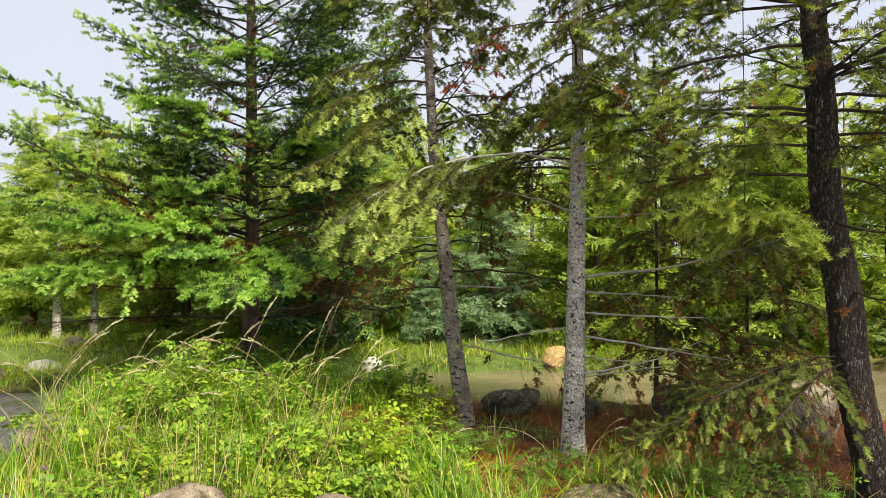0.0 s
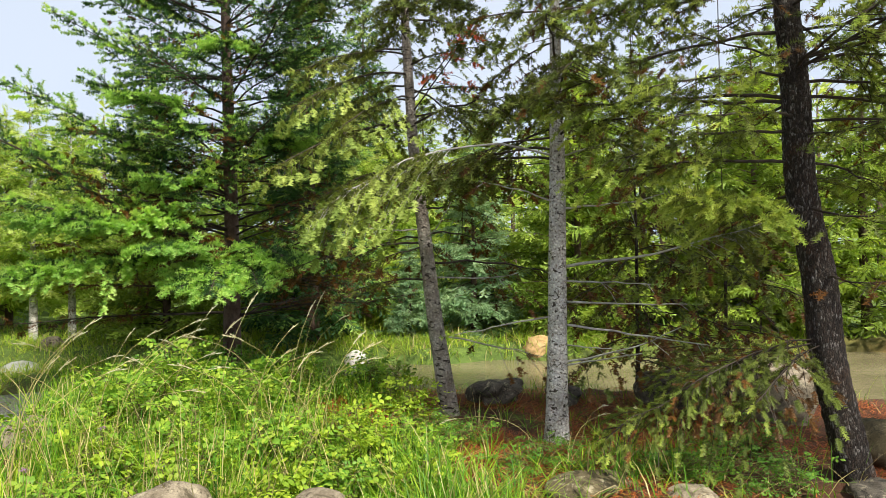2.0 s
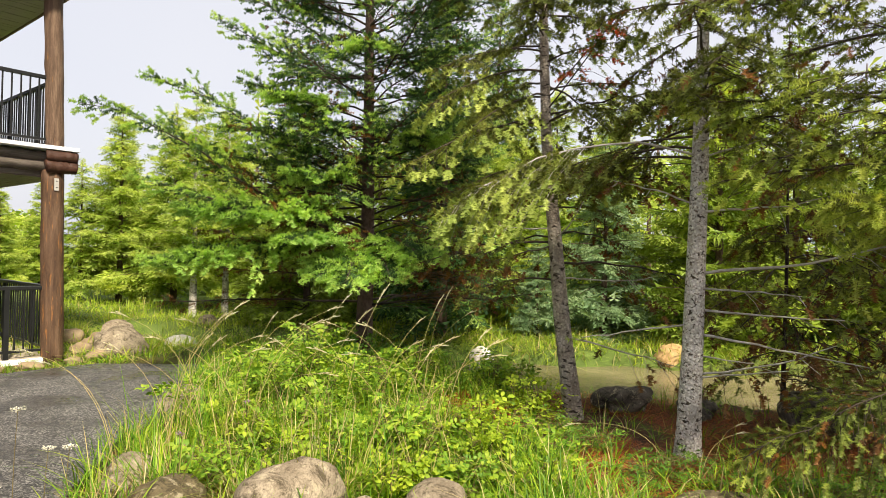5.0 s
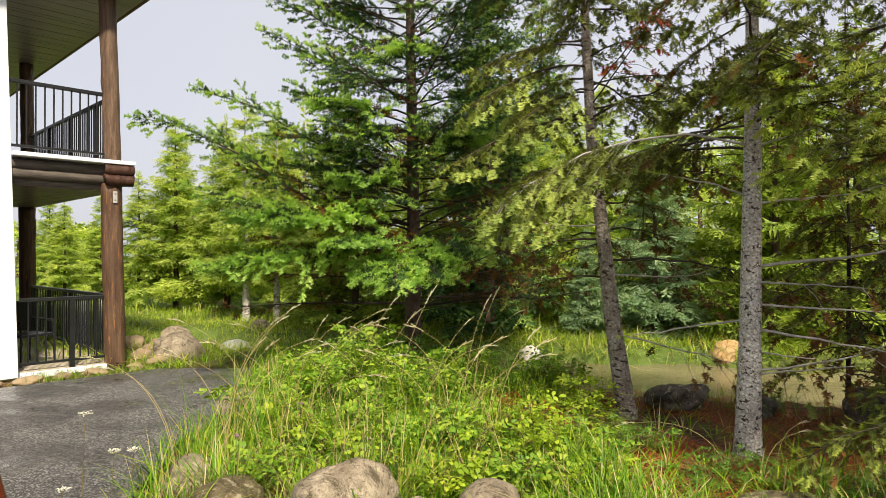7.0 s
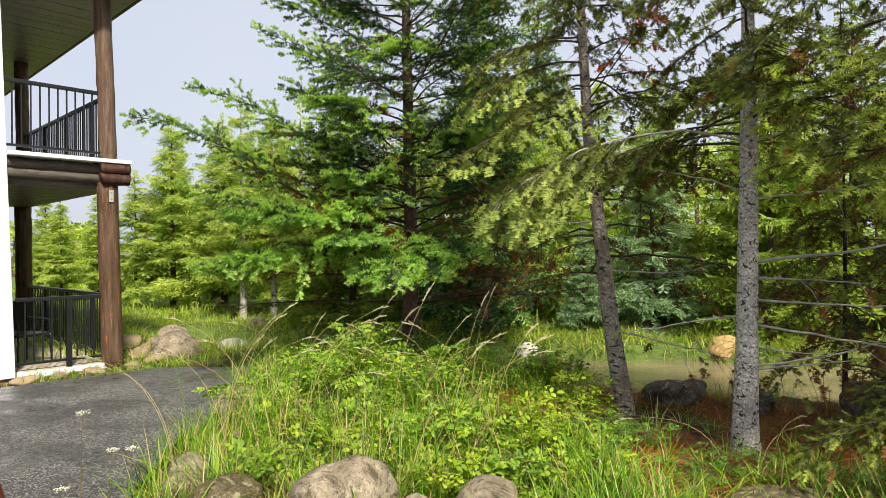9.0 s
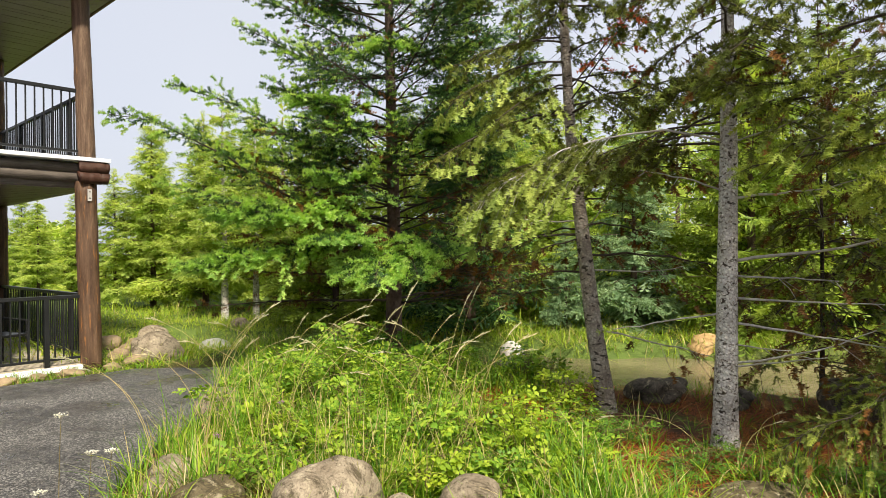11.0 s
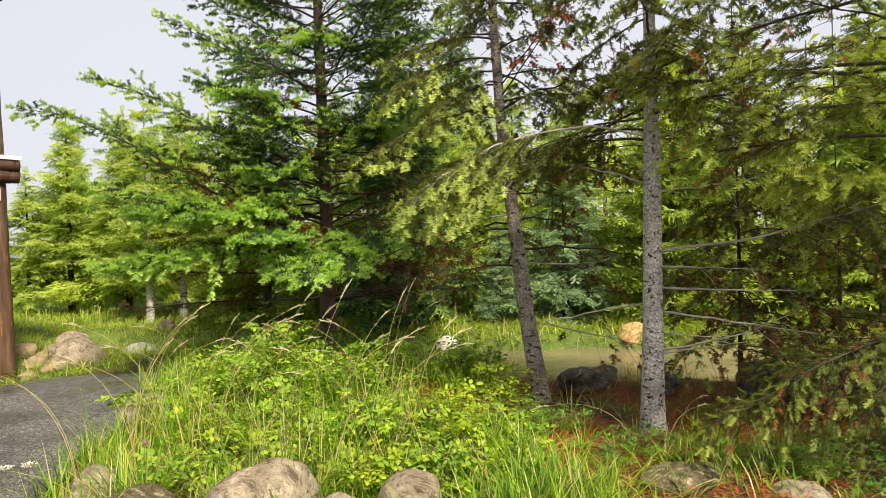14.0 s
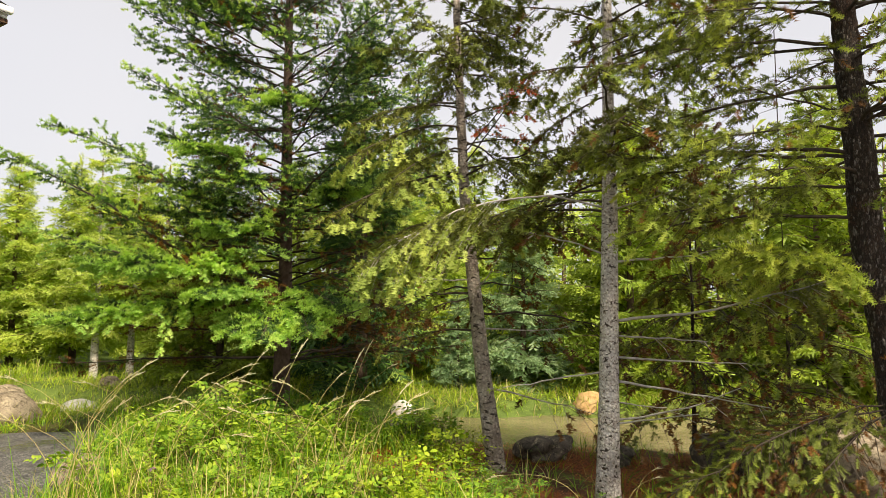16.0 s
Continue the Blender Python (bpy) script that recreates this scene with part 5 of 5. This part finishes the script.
def shrub(name, label, at, height, spread_r, stems, leaves, seed, leaf="rose_leaf", size=0.09):
    rng = np.random.default_rng(seed)
    z0 = float(ground_z(at[0], at[1]))
    ob = empty(name, (at[0], at[1], z0), label, "shrub", "shrubs")
    t, s = Tubes(), Scatter(ROSE)
    for k in range(stems):
        az, r = rng.uniform(0, 2 * np.pi), spread_r * math.sqrt(rng.random())
        base = np.array([0.35 * r * math.cos(az), 0.35 * r * math.sin(az), -0.03])
        h = height * rng.uniform(0.25, 1.25) ** 1.15 * (1 - 0.2 * r / spread_r)
        u = np.linspace(0, 1, 7)
        line = base + np.stack([u ** 1.4 * 0.65 * r * math.cos(az), u ** 1.4 * 0.65 * r * math.sin(az), u * h - 0.12 * h * u ** 3], 1)
        line[1:] += rng.normal(0, 0.015, (6, 3))
        t.stem(line, np.linspace(0.006, 0.002, 7), 5)
        m = max(4, leaves // stems)
        q = rng.uniform(0.3, 1.0, m) ** 0.7
        p = np.stack([np.interp(q, u, line[:, i]) for i in range(3)], 1)
        a2 = rng.uniform(0, 2 * np.pi, m)
        d = np.stack([np.cos(a2), np.sin(a2), rng.uniform(-0.1, 0.5, m)], 1)
        tw = d * rng.uniform(0.02, 0.16, (m, 1))
        t.twigs(p, p + tw, 0.0022)
        s.put(p + tw, d * [[1, 1, 0.4]], np.array([0, 0, 1.0]) + rng.normal(0, 0.5, (m, 3)), size * rng.uniform(0.7, 1.3, m), 0)
    part("stem", t.mesh("stem", M["stem"]), None, ob)
    tagged(part("leaf_mass", s.mesh("leaf_mass", [M[leaf]], rng), None, ob), kind="stuff")
    return ob


for i, (x, y, h, r, n) in enumerate([(-0.85, 6.3, 0.98, 0.7, 620), (-0.2, 6.0, 0.72, 0.8, 620), (-1.45, 6.0, 0.62, 0.55, 380), (0.1, 6.5, 0.6, 0.5, 320), (-0.3, 5.1, 0.55, 0.7, 420), (1.15, 7.2, 0.6, 0.4, 300), (0.2, 7.4, 0.6, 0.45, 300), (-1.6, 7.6, 0.45, 0.5, 260), (-0.75, 7.1, 0.8, 0.5, 320)]):
    shrub("rose_shrub", "wild rose shrub with fresh light-green leaves", (x, y), h, r, 26, int(n * 1.2), 400 + i, size=0.115)
for i, (x, y, h, r, n) in enumerate([(-0.95, 8.5, 0.62, 0.5, 260), (-0.35, 8.8, 0.72, 0.45, 260), (0.2, 8.6, 0.5, 0.45, 240), (1.2, 7.6, 0.5, 0.35, 220)]):
    shrub("rose_shrub", "dark-leaved shrub in the shade of the fir", (x, y), h, r, 20, n, 430 + i, "herb_leaf", 0.11)
for i, (x, y, h, r, n) in enumerate([(-1.1, 4.55, 0.4, 0.3, 170), (-0.55, 4.4, 0.42, 0.35, 210), (0.0, 4.35, 0.4, 0.35, 210), (0.5, 4.35, 0.38, 0.35, 200), (0.95, 4.5, 0.3, 0.3, 170), (-0.7, 5.1, 0.55, 0.45, 280), (0.15, 5.0, 0.5, 0.4, 250), (0.75, 5.1, 0.5, 0.45, 260), (-1.3, 5.3, 0.45, 0.35, 210), (1.2, 5.0, 0.35, 0.35, 190), (0.9, 5.5, 0.4, 0.4, 220), (1.35, 6.4, 0.45, 0.35, 200)]):
    shrub("weed_clump", "leafy yellow-green weeds growing through the grass", (x, y), h, r, 18, int(n * 0.75), 480 + i, "weed_leaf" if i % 3 else "rose_leaf", 0.115)
for i, (x, y, h, r, n) in enumerate([(1.2, 5.6, 0.3, 0.5, 260), (2.2, 4.7, 0.22, 0.5, 260), (2.9, 4.2, 0.22, 0.5, 300), (3.4, 3.9, 0.25, 0.45, 260), (0.9, 4.6, 0.25, 0.45, 220), (0.3, 4.7, 0.3, 0.4, 240), (1.7, 5.6, 0.25, 0.4, 200), (-0.9, 4.9, 0.35, 0.4, 240), (3.9, 4.6, 0.3, 0.5, 240)]):
    shrub("herb_patch", "low herb patch with small green leaves in litter", (x, y), h, r, 20, n, 450 + i, "herb_leaf", 0.06)


def dead_bough(at, length, az, seed):
    """A fallen bough whose needles have turned red-brown."""
    rng = np.random.default_rng(seed)
    ob = empty("fallen_bough", (at[0], at[1], float(ground_z(at[0], at[1])) + 0.03), "fallen fir bough with dead red-brown needles", "branch", "fallen boughs")
    line = limb_line((0, 0, 0.02), radians(az), length, 0.35, 0.45, 0.1)
    t, fol = Tubes(), Scatter(SHOOTS_MID)
    t.stem(line, np.linspace(0.012, 0.003, len(line)), 6)
    clothe(fol, t, line, rng, bare=0.1, spacing=0.05, gap=0.05, shoot=0.09, hang=0.15, puff=0.3, around=1.0, kinds=(0, 0, 0))
    part("limb", t.mesh("limb", M["twig_dark"]), None, ob)
    tagged(part("needles", fol.mesh("needles", [M["litter"]], rng), None, ob), kind="stuff")


for i, spot in enumerate([(0.4, 6.75, 0.6, 5), (0.75, 6.45, 0.5, -25), (0.5, 6.95, 0.5, 40), (0.95, 6.7, 0.45, 160)]):
    dead_bough(spot[:2], spot[2], spot[3], 1300 + i)


# ---- the lodge ----
FRAME = Matrix(((FRONT.x, BACK.x, 0, CORNER.x), (FRONT.y, BACK.y, 0, CORNER.y), (0, 0, 1, 0), (0, 0, 0, 1)))


def box(name, lo, hi, mat, parent, label="", bevel=0.006):
    """A bevelled board between two corners in the lodge's own frame."""
    bm = bmesh.new()
    bmesh.ops.create_cube(bm, size=1)
    for v in bm.verts:
        v.co = Vector([(a + b) / 2 + c * (b - a) for a, b, c in zip(lo, hi, v.co)])
    if bevel:
        bmesh.ops.bevel(bm, geom=bm.edges[:], offset=min(bevel, 0.3 * min(b - a for a, b in zip(lo, hi))), segments=2, affect="EDGES", profile=0.5)
    return part(name, bm, mat, parent, label)


def log(name, a, b, r, mat, parent, seed=0, label="", taper=0.0):
    """A peeled log with slight knots and bends."""
    rng = np.random.default_rng(seed)
    a, b = np.asarray(a, float), np.asarray(b, float)
    n = 16
    u = np.linspace(0, 1, n)[:, None]
    line = a + (b - a) * u
    line[1:-1] += rng.normal(0, 0.0035, (n - 2, 3))
    t = Tubes()
    rad = r * (1 - taper * u[:, 0]) * (1 + 0.012 * rng.standard_normal(n))
    t.stem(line, rad, 18, 0.008, rng)
    t.stem(line[[1, 0]], rad[[1, 0]], 18)
    return part(name, t.mesh(name, mat), None, parent, label)


def boards(name, lo, hi, width, mat, parent, label, axis=1):
    """A boarded ceiling: a backing with boards and open joints below it."""
    back = box(name, (lo[0], lo[1], hi[2] - 0.015), hi, mat, parent, label, 0)
    n = max(1, int((hi[axis] - lo[axis]) / width))
    w = (hi[axis] - lo[axis]) / n
    a, b = [lo[0], lo[1], lo[2]], [hi[0], hi[1], hi[2] - 0.017]
    a[axis], b[axis] = lo[axis] + 0.003, lo[axis] + w - 0.003
    first = box("board", a, b, mat, back, "", 0)
    for k in range(1, n):
        shift = [0, 0, 0.002 * math.sin(k * 2.3)]
        shift[axis] = w * k
        o = new("board", first.data)
        o.parent, o.location = back, shift
    return back


def railing(lodge, z, start, end, axis, offset, posts):
    """A black metal balustrade with pickets along one side of a deck."""
    ob = empty("railing", (0, 0, 0), "black metal balustrade with thin pickets", "railing", "balustrades")
    ob.matrix_world = FRAME

    def span(lo, hi, z0, z1, half):
        if axis == 0:
            return (lo, offset - half, z0), (hi, offset + half, z1)
        return (offset - half, lo, z0), (offset + half, hi, z1)

    box("top_rail", *span(start, end, z + 0.94, z + 0.99, 0.03), M["black_metal"], ob)
    box("bottom_rail", *span(start, end, z + 0.08, z + 0.115, 0.018), M["black_metal"], ob)
    n = int((end - start) / 0.105)
    for k in range(1, n):
        c = start + (end - start) * k / n
        thick = posts and k % 12 == 6
        w = 0.032 if thick else 0.009
        box("picket", *span(c - w, c + w, z + (0.0 if thick else 0.10), z + 0.945, w), M["black_metal"], ob, bevel=0)
    return ob


def lodge():
    ob = empty("lodge", (0, 0, 0), "log lodge with two decks, log posts and white trim", "house")
    ob.matrix_world = FRAME
    D = 4.85
    # decks: floor, fascia, soffit and beams
    box("deck_frame", (-1.53, 0.0, -0.10), (0.0, D, 0.028), M["deck"], ob)
    floor = box("deck_floor", (-1.45, 0.0, 0.03), (0.02, D, 0.06), M["deck"], ob, "pale weathered deck boards")
    first = box("board", (-1.44, 0.002, 0.063), (0.02, 0.132, 0.082), M["deck"], floor, "", 0.004)
    for k in range(1, int(D / 0.14)):
        o = new("board", first.data)
        o.parent, o.location = floor, (0, 0.14 * k, 0)
    box("fascia_board", (-1.2, -0.055, -0.03), (0.03, -0.002, 0.07), M["white_paint"], ob, "pale fascia board")
    box("deck_floor", (-1.31, -0.20, 2.975), (0.24, D + 0.1, 3.03), M["white_paint"], ob, "white-edged upper deck")
    boards("soffit", (-1.6, 0.06, 2.60), (0.1, D, 2.66), 0.11, M["soffit"], ob, "grey-brown boarded ceiling of the lower deck")
    log("beam", (-1.6, 0.0, 2.885), (0.16, 0.0, 2.885), 0.075, M["log_grey"], ob, 1)
    log("beam", (-1.6, 0.0, 2.755), (0.16, 0.0, 2.755), 0.072, M["log_grey"], ob, 2)
    box("rim_board", (-1.6, 0.03, 2.61), (0.0, 0.058, 2.955), M["log_grey"], ob)
    log("beam_end", (-0.17, -0.135, 2.885), (0.22, -0.135, 2.885), 0.088, M["log_end"], ob, 3, "dark red-brown beam end")
    log("beam_end", (-0.17, -0.135, 2.745), (0.22, -0.135, 2.745), 0.086, M["log_end"], ob, 4, "dark red-brown beam end")
    log("beam", (0.0, 0.0, 2.72), (0.0, D, 2.66), 0.07, M["log_dark"], ob, 5)
    # posts
    log("post", (0.02, 0.0, -0.05), (-0.04, 0.0, 2.70), 0.145, M["log_dark"], ob, 6)
    log("post", (-0.02, 0.0, 3.03), (-0.10, 0.0, 5.5), 0.118, M["log_post"], ob, 7)
    log("post", (0.0, D - 0.1, -0.05), (-0.02, D - 0.1, 2.60), 0.145, M["log_dark"], ob, 8)
    log("post", (0.0, D - 0.1, 3.03), (-0.04, D - 0.1, 5.5), 0.12, M["log_dark"], ob, 9)
    # roof with its boarded underside
    boards("soffit", (-4.5, -0.5, 5.45), (0.34, D + 3.2, 5.50), 0.13, M["soffit"], ob, "grey-brown boarded roof soffit")
    box("drip_edge", (0.345, -0.54, 5.44), (0.39, D + 3.2, 5.50), M["log_dark"], ob, "dark drip edge")
    box("drip_edge", (-4.5, -0.56, 5.44), (0.39, -0.542, 5.50), M["log_dark"], ob)
    box("eaves_board", (0.345, -0.54, 5.503), (0.38, D + 3.2, 5.66), M["white_paint"], ob, "white eaves board")
    box("eaves_board", (-4.5, -0.56, 5.503), (0.38, -0.542, 5.66), M["white_paint"], ob, "white eaves board")
    box("gutter", (-4.5, -0.66, 5.56), (0.42, -0.564, 5.655), M["white_paint"], ob, "white metal gutter", 0.02)
    bm = bmesh.new()
    pts = [(0.42, -0.58, 5.67), (0.42, D + 3.2, 5.67), (-4.5, D + 3.2, 7.2), (-4.5, -0.58, 7.2)]
    top = [bm.verts.new(p) for p in pts]
    low = [bm.verts.new((p[0], p[1], p[2] - 0.08)) for p in pts]
    bm.faces.new(top)
    bm.faces.new(low[::-1])
    for k in range(4):
        bm.faces.new((top[k], low[k], low[(k + 1) % 4], top[(k + 1) % 4]))
    bmesh.ops.recalc_face_normals(bm, faces=bm.faces[:])
    part("roof", bm, M["black_metal"], ob, "dark metal roof")
    # log-sided wall with its white corner boards
    corner = box("corner_board", (-1.645, -0.10, 0.02), (-1.385, 0.04, 5.45), M["white_paint"], ob, "white tapered corner board")
    for v in corner.data.vertices:
        if v.co.x > -1.5:
            v.co.x += 0.16 * (1 - v.co.z / 5.45)
    for k in range(34):
        log("wall_log", (-6.5, 0.02, 0.10 + 0.16 * k), (-1.635, 0.02, 0.10 + 0.16 * k), 0.088, M["log_dark"], ob, 20 + k)
    box("wall", (-1.46, 0.05, 0.0), (-1.40, D + 3, 5.45), M["soffit"], ob, "plain inner wall behind the decks", 0)
    box("wall", (-6.5, 0.06, 0.0), (-1.46, 0.2, 5.45), M["soffit"], ob, "", 0)
    # notice plate on the post: unreadable print as bars
    plate = box("plate", (-0.067, -0.165, 2.41), (-0.01, -0.15, 2.58), M["plate_grey"], ob, "small grey plate", 0.002)
    box("bar", (-0.05, -0.169, 2.535), (-0.027, -0.1655, 2.547), M["black_metal"], plate, "", 0)
    box("bar", (-0.05, -0.169, 2.445), (-0.027, -0.1655, 2.457), M["black_metal"], plate, "", 0)
    return ob


lodge_ob = lodge()
railing(lodge_ob, 0.08, -1.2, -0.13, 0, 0.0, True)
railing(lodge_ob, 3.03, -1.34, -0.13, 0, 0.0, False)
railing(lodge_ob, 0.08, 0.16, 4.6, 1, 0.0, True)
railing(lodge_ob, 3.03, 0.16, 4.6, 1, 0.0, True)


# ---- small things round the lodge ----
def deck_chair():
    ob = empty("chair", (0, 0, 0), "black metal outdoor chair on the lower deck", "chair")
    ob.matrix_world = FRAME @ pose(-0.95, 0.75, 0.08, 0, 0, 25)
    k = M["black_metal"]
    for x in (-0.25, 0.25):
        for y in (-0.23, 0.23):
            log("leg", (x * 1.05, y * 1.1, 0.0), (x, y, 0.42 if y < 0 else 0.9), 0.014, k, ob, 1)
        log("armrest", (x, -0.24, 0.62), (x, 0.24, 0.64), 0.016, k, ob, 2)
        log("arm_post", (x, -0.23, 0.42), (x, -0.23, 0.62), 0.013, k, ob, 3)
    box("seat", (-0.25, -0.24, 0.40), (0.25, 0.24, 0.44), k, ob, "", 0.012)
    box("backrest", (-0.25, 0.225, 0.46), (0.25, 0.25, 0.9), k, ob, "", 0.012)


deck_chair()


def foot_stone(at, size, seed):
    bm = bmesh.new()
    bmesh.ops.create_icosphere(bm, subdivisions=3, radius=1.0)
    off = Vector((seed * 2.1, seed * 4.3, 1.7))
    for v in bm.verts:
        p = v.co * (1 + 0.4 * noise.noise(v.co * 1.1 + off) + 0.08 * noise.noise(v.co * 3 + off))
        v.co = Vector((p.x * size[0] / 2, p.y * size[1] / 2, p.z * size[2] / 2))
    for f in bm.faces:
        f.smooth = True
    ob = part("edging_stone", bm, M["stone_tan"])
    ob.matrix_world = FRAME @ pose(at[0], at[1], 0.01 + size[2] * 0.16, 0, 0, seed * 37)
    return tagged(ob, "pale tan edging stone beneath the deck", "rock", "edging stones")


M["stone_tan"] = grainy("pale_tan_stone", [(0.3, (0.27, 0.2, 0.12)), (0.7, (0.42, 0.33, 0.22))], 5, 35, 0.9, 0.5, 0.01, per_object=0.4)
for i, (s, o, w, h) in enumerate([(-1.18, -0.42, 0.36, 0.11), (-0.78, -0.4, 0.3, 0.1), (-0.38, -0.42, 0.32, 0.11), (0.16, -0.36, 0.24, 0.12), (0.62, -0.1, 0.34, 0.2), (0.6, 0.5, 0.4, 0.24), (1.05, 0.25, 0.3, 0.2), (1.0, 1.0, 0.46, 0.3), (-1.62, -0.42, 0.3, 0.11), (0.9, 1.9, 0.5, 0.34)]):
    foot_stone((s, o), (w, w * 0.75, h), i + 1)


def red_post():
    """The near post at the path's side, of which only an edge comes into view."""
    ob = empty("post", (-1.37, 2.15, 0), "red-stained leaning wooden post by the path", "post")
    me_a, me_b = Vector((0.17, 0.0, 0.0)), Vector((-0.28, 0.0, 1.22))
    log("shaft", me_a, me_b, 0.07, M["log_red"], ob, 61)
    t = Tubes()
    top = np.array(me_b)
    t.stem([top, top + [0, 0, 0.02], top + [0, 0, 0.03]], [0.07, 0.06, 0.02], 18)
    part("cap", t.mesh("cap", M["log_red"]), None, ob)
    return ob


POST = red_post()


# ---- seed stalks and flowers ----
HEADS = [shoot_template(60 + i, 34, 0.16, 0.05, 30, 1.0) for i in range(2)]


def stalk(at, h, az, arch, seed, head_len):
    rng = np.random.default_rng(seed)
    z0 = float(ground_z(at[0], at[1]))
    ob = empty("grass_stalk", (at[0], at[1], z0), "tall dry grass stalk with a pale nodding seed head", "grass", "seed stalks")
    u = np.linspace(0, 1, 10)
    out = np.array([math.cos(az), math.sin(az), 0])
    line = u[:, None] ** 2.4 * arch * out[None] + np.stack([0 * u, 0 * u, h * (u - 0.35 * arch / h * u ** 4) - 0.01], 1)
    t = Tubes()
    t.stem(line, np.linspace(0.0026, 0.0014, 10), 5)
    part("stem", t.mesh("stem", M["straw"]), None, ob)
    s = Scatter(HEADS)
    d = line[-1] - line[-2]
    d = d / np.linalg.norm(d)
    for k in range(2):
        s.put(line[-1:] + k * d * head_len * 0.35, (d - np.array([0, 0, 0.25 * k]))[None], (0, 0.3, 1.0), head_len * 0.8, 0, width=head_len * 0.8)
    part("seed_head", s.mesh("seed_head", [M["seed"]], rng), None, ob)


rs = np.random.default_rng(808)
for i in range(46):
    x, y = rs.uniform(-1.9, 0.5), rs.uniform(4.6, 6.2)
    if i < 7:
        x, y = rs.uniform(-2.0, -1.2), rs.uniform(4.2, 5.2)
    if i > 41:
        x, y = rs.uniform(1.6, 3.0), rs.uniform(4.2, 5.0)
    stalk((x, y), rs.uniform(0.95, 1.42) if i < 42 else rs.uniform(0.4, 0.65), rs.uniform(-0.6, 0.9) + (math.pi if rs.random() < 0.3 else 0), rs.uniform(0.22, 0.7), 900 + i, rs.uniform(0.11, 0.18))


def flower(name, label, at, h, petals, radius, mat, lean, seed):
    rng = np.random.default_rng(seed)
    ob = empty(name, (at[0], at[1], float(ground_z(at[0], at[1]))), label, "flower", name + "s")
    u = np.linspace(0, 1, 6)
    line = np.stack([lean[0] * u ** 2, lean[1] * u ** 2, h * u - 0.01], 1)
    t = Tubes()
    t.stem(line, np.linspace(0.003, 0.002, 6), 5)
    part("stem", t.mesh("stem", M["stem"]), None, ob)
    s = Scatter([(np.array([[0, 0, 0], [0.6, 0.35, 0.1], [1, 0, 0.05], [0.6, -0.35, 0.1]]), np.array([[0, 1, 2], [0, 2, 3]]))])
    n = petals
    a = rng.uniform(0, 2 * np.pi, n)
    r = radius * np.sqrt(rng.random(n))
    p = line[-1] + np.stack([r * np.cos(a), r * np.sin(a), rng.normal(0, 0.006, n)], 1)
    d = np.stack([np.cos(a), np.sin(a), rng.normal(0.2, 0.2, n)], 1)
    s.put(p, d, (0, 0, 1.0), 0.014, 0)
    tagged(part("bloom", s.mesh("bloom", [mat], rng), None, ob), kind="stuff")


for i, (x, y, h) in enumerate([(-2.22, 4.04, 0.70), (-2.08, 4.12, 0.44), (-2.32, 3.98, 0.25), (-1.98, 4.17, 0.42)]):
    flower("yarrow", "white flat-headed yarrow flower by the path", (x, y), h, 70, 0.035, M["flower_white"], (0.02, 0.0), 950 + i)
for i, (x, y, h) in enumerate([(-1.38, 4.4, 0.42), (-0.5, 4.6, 0.34), (-0.65, 4.58, 0.32), (-1.1, 5.1, 0.5)]):
    flower("vetch", "small purple meadow flower in the grass", (x, y), h, 34, 0.02, M["flower_purple"], (0.0, 0.02), 970 + i)


# ---- fallen sticks ----
def fallen_stick(a, b, r, seed):
    ob = log("fallen_stick", a, b, r, M["twig_dark"], None, seed)
    tagged(ob, "dead grey stick lying in the undergrowth", "stick", "fallen sticks")


for i, (x, y, az, l) in enumerate([(-0.9, 8.2, 10, 1.3), (-0.2, 8.5, -15, 1.1), (0.3, 8.1, 25, 0.9), (-0.6, 4.35, 30, 0.5), (3.1, 5.2, 40, 0.6)]):
    z = float(ground_z(x, y)) + 0.02
    dx, dy = l * math.cos(radians(az)), l * math.sin(radians(az))
    fallen_stick((x, y, z), (x + dx, y + dy, float(ground_z(x + dx, y + dy)) + 0.05), 0.012 + 0.004 * (i % 3), 70 + i)
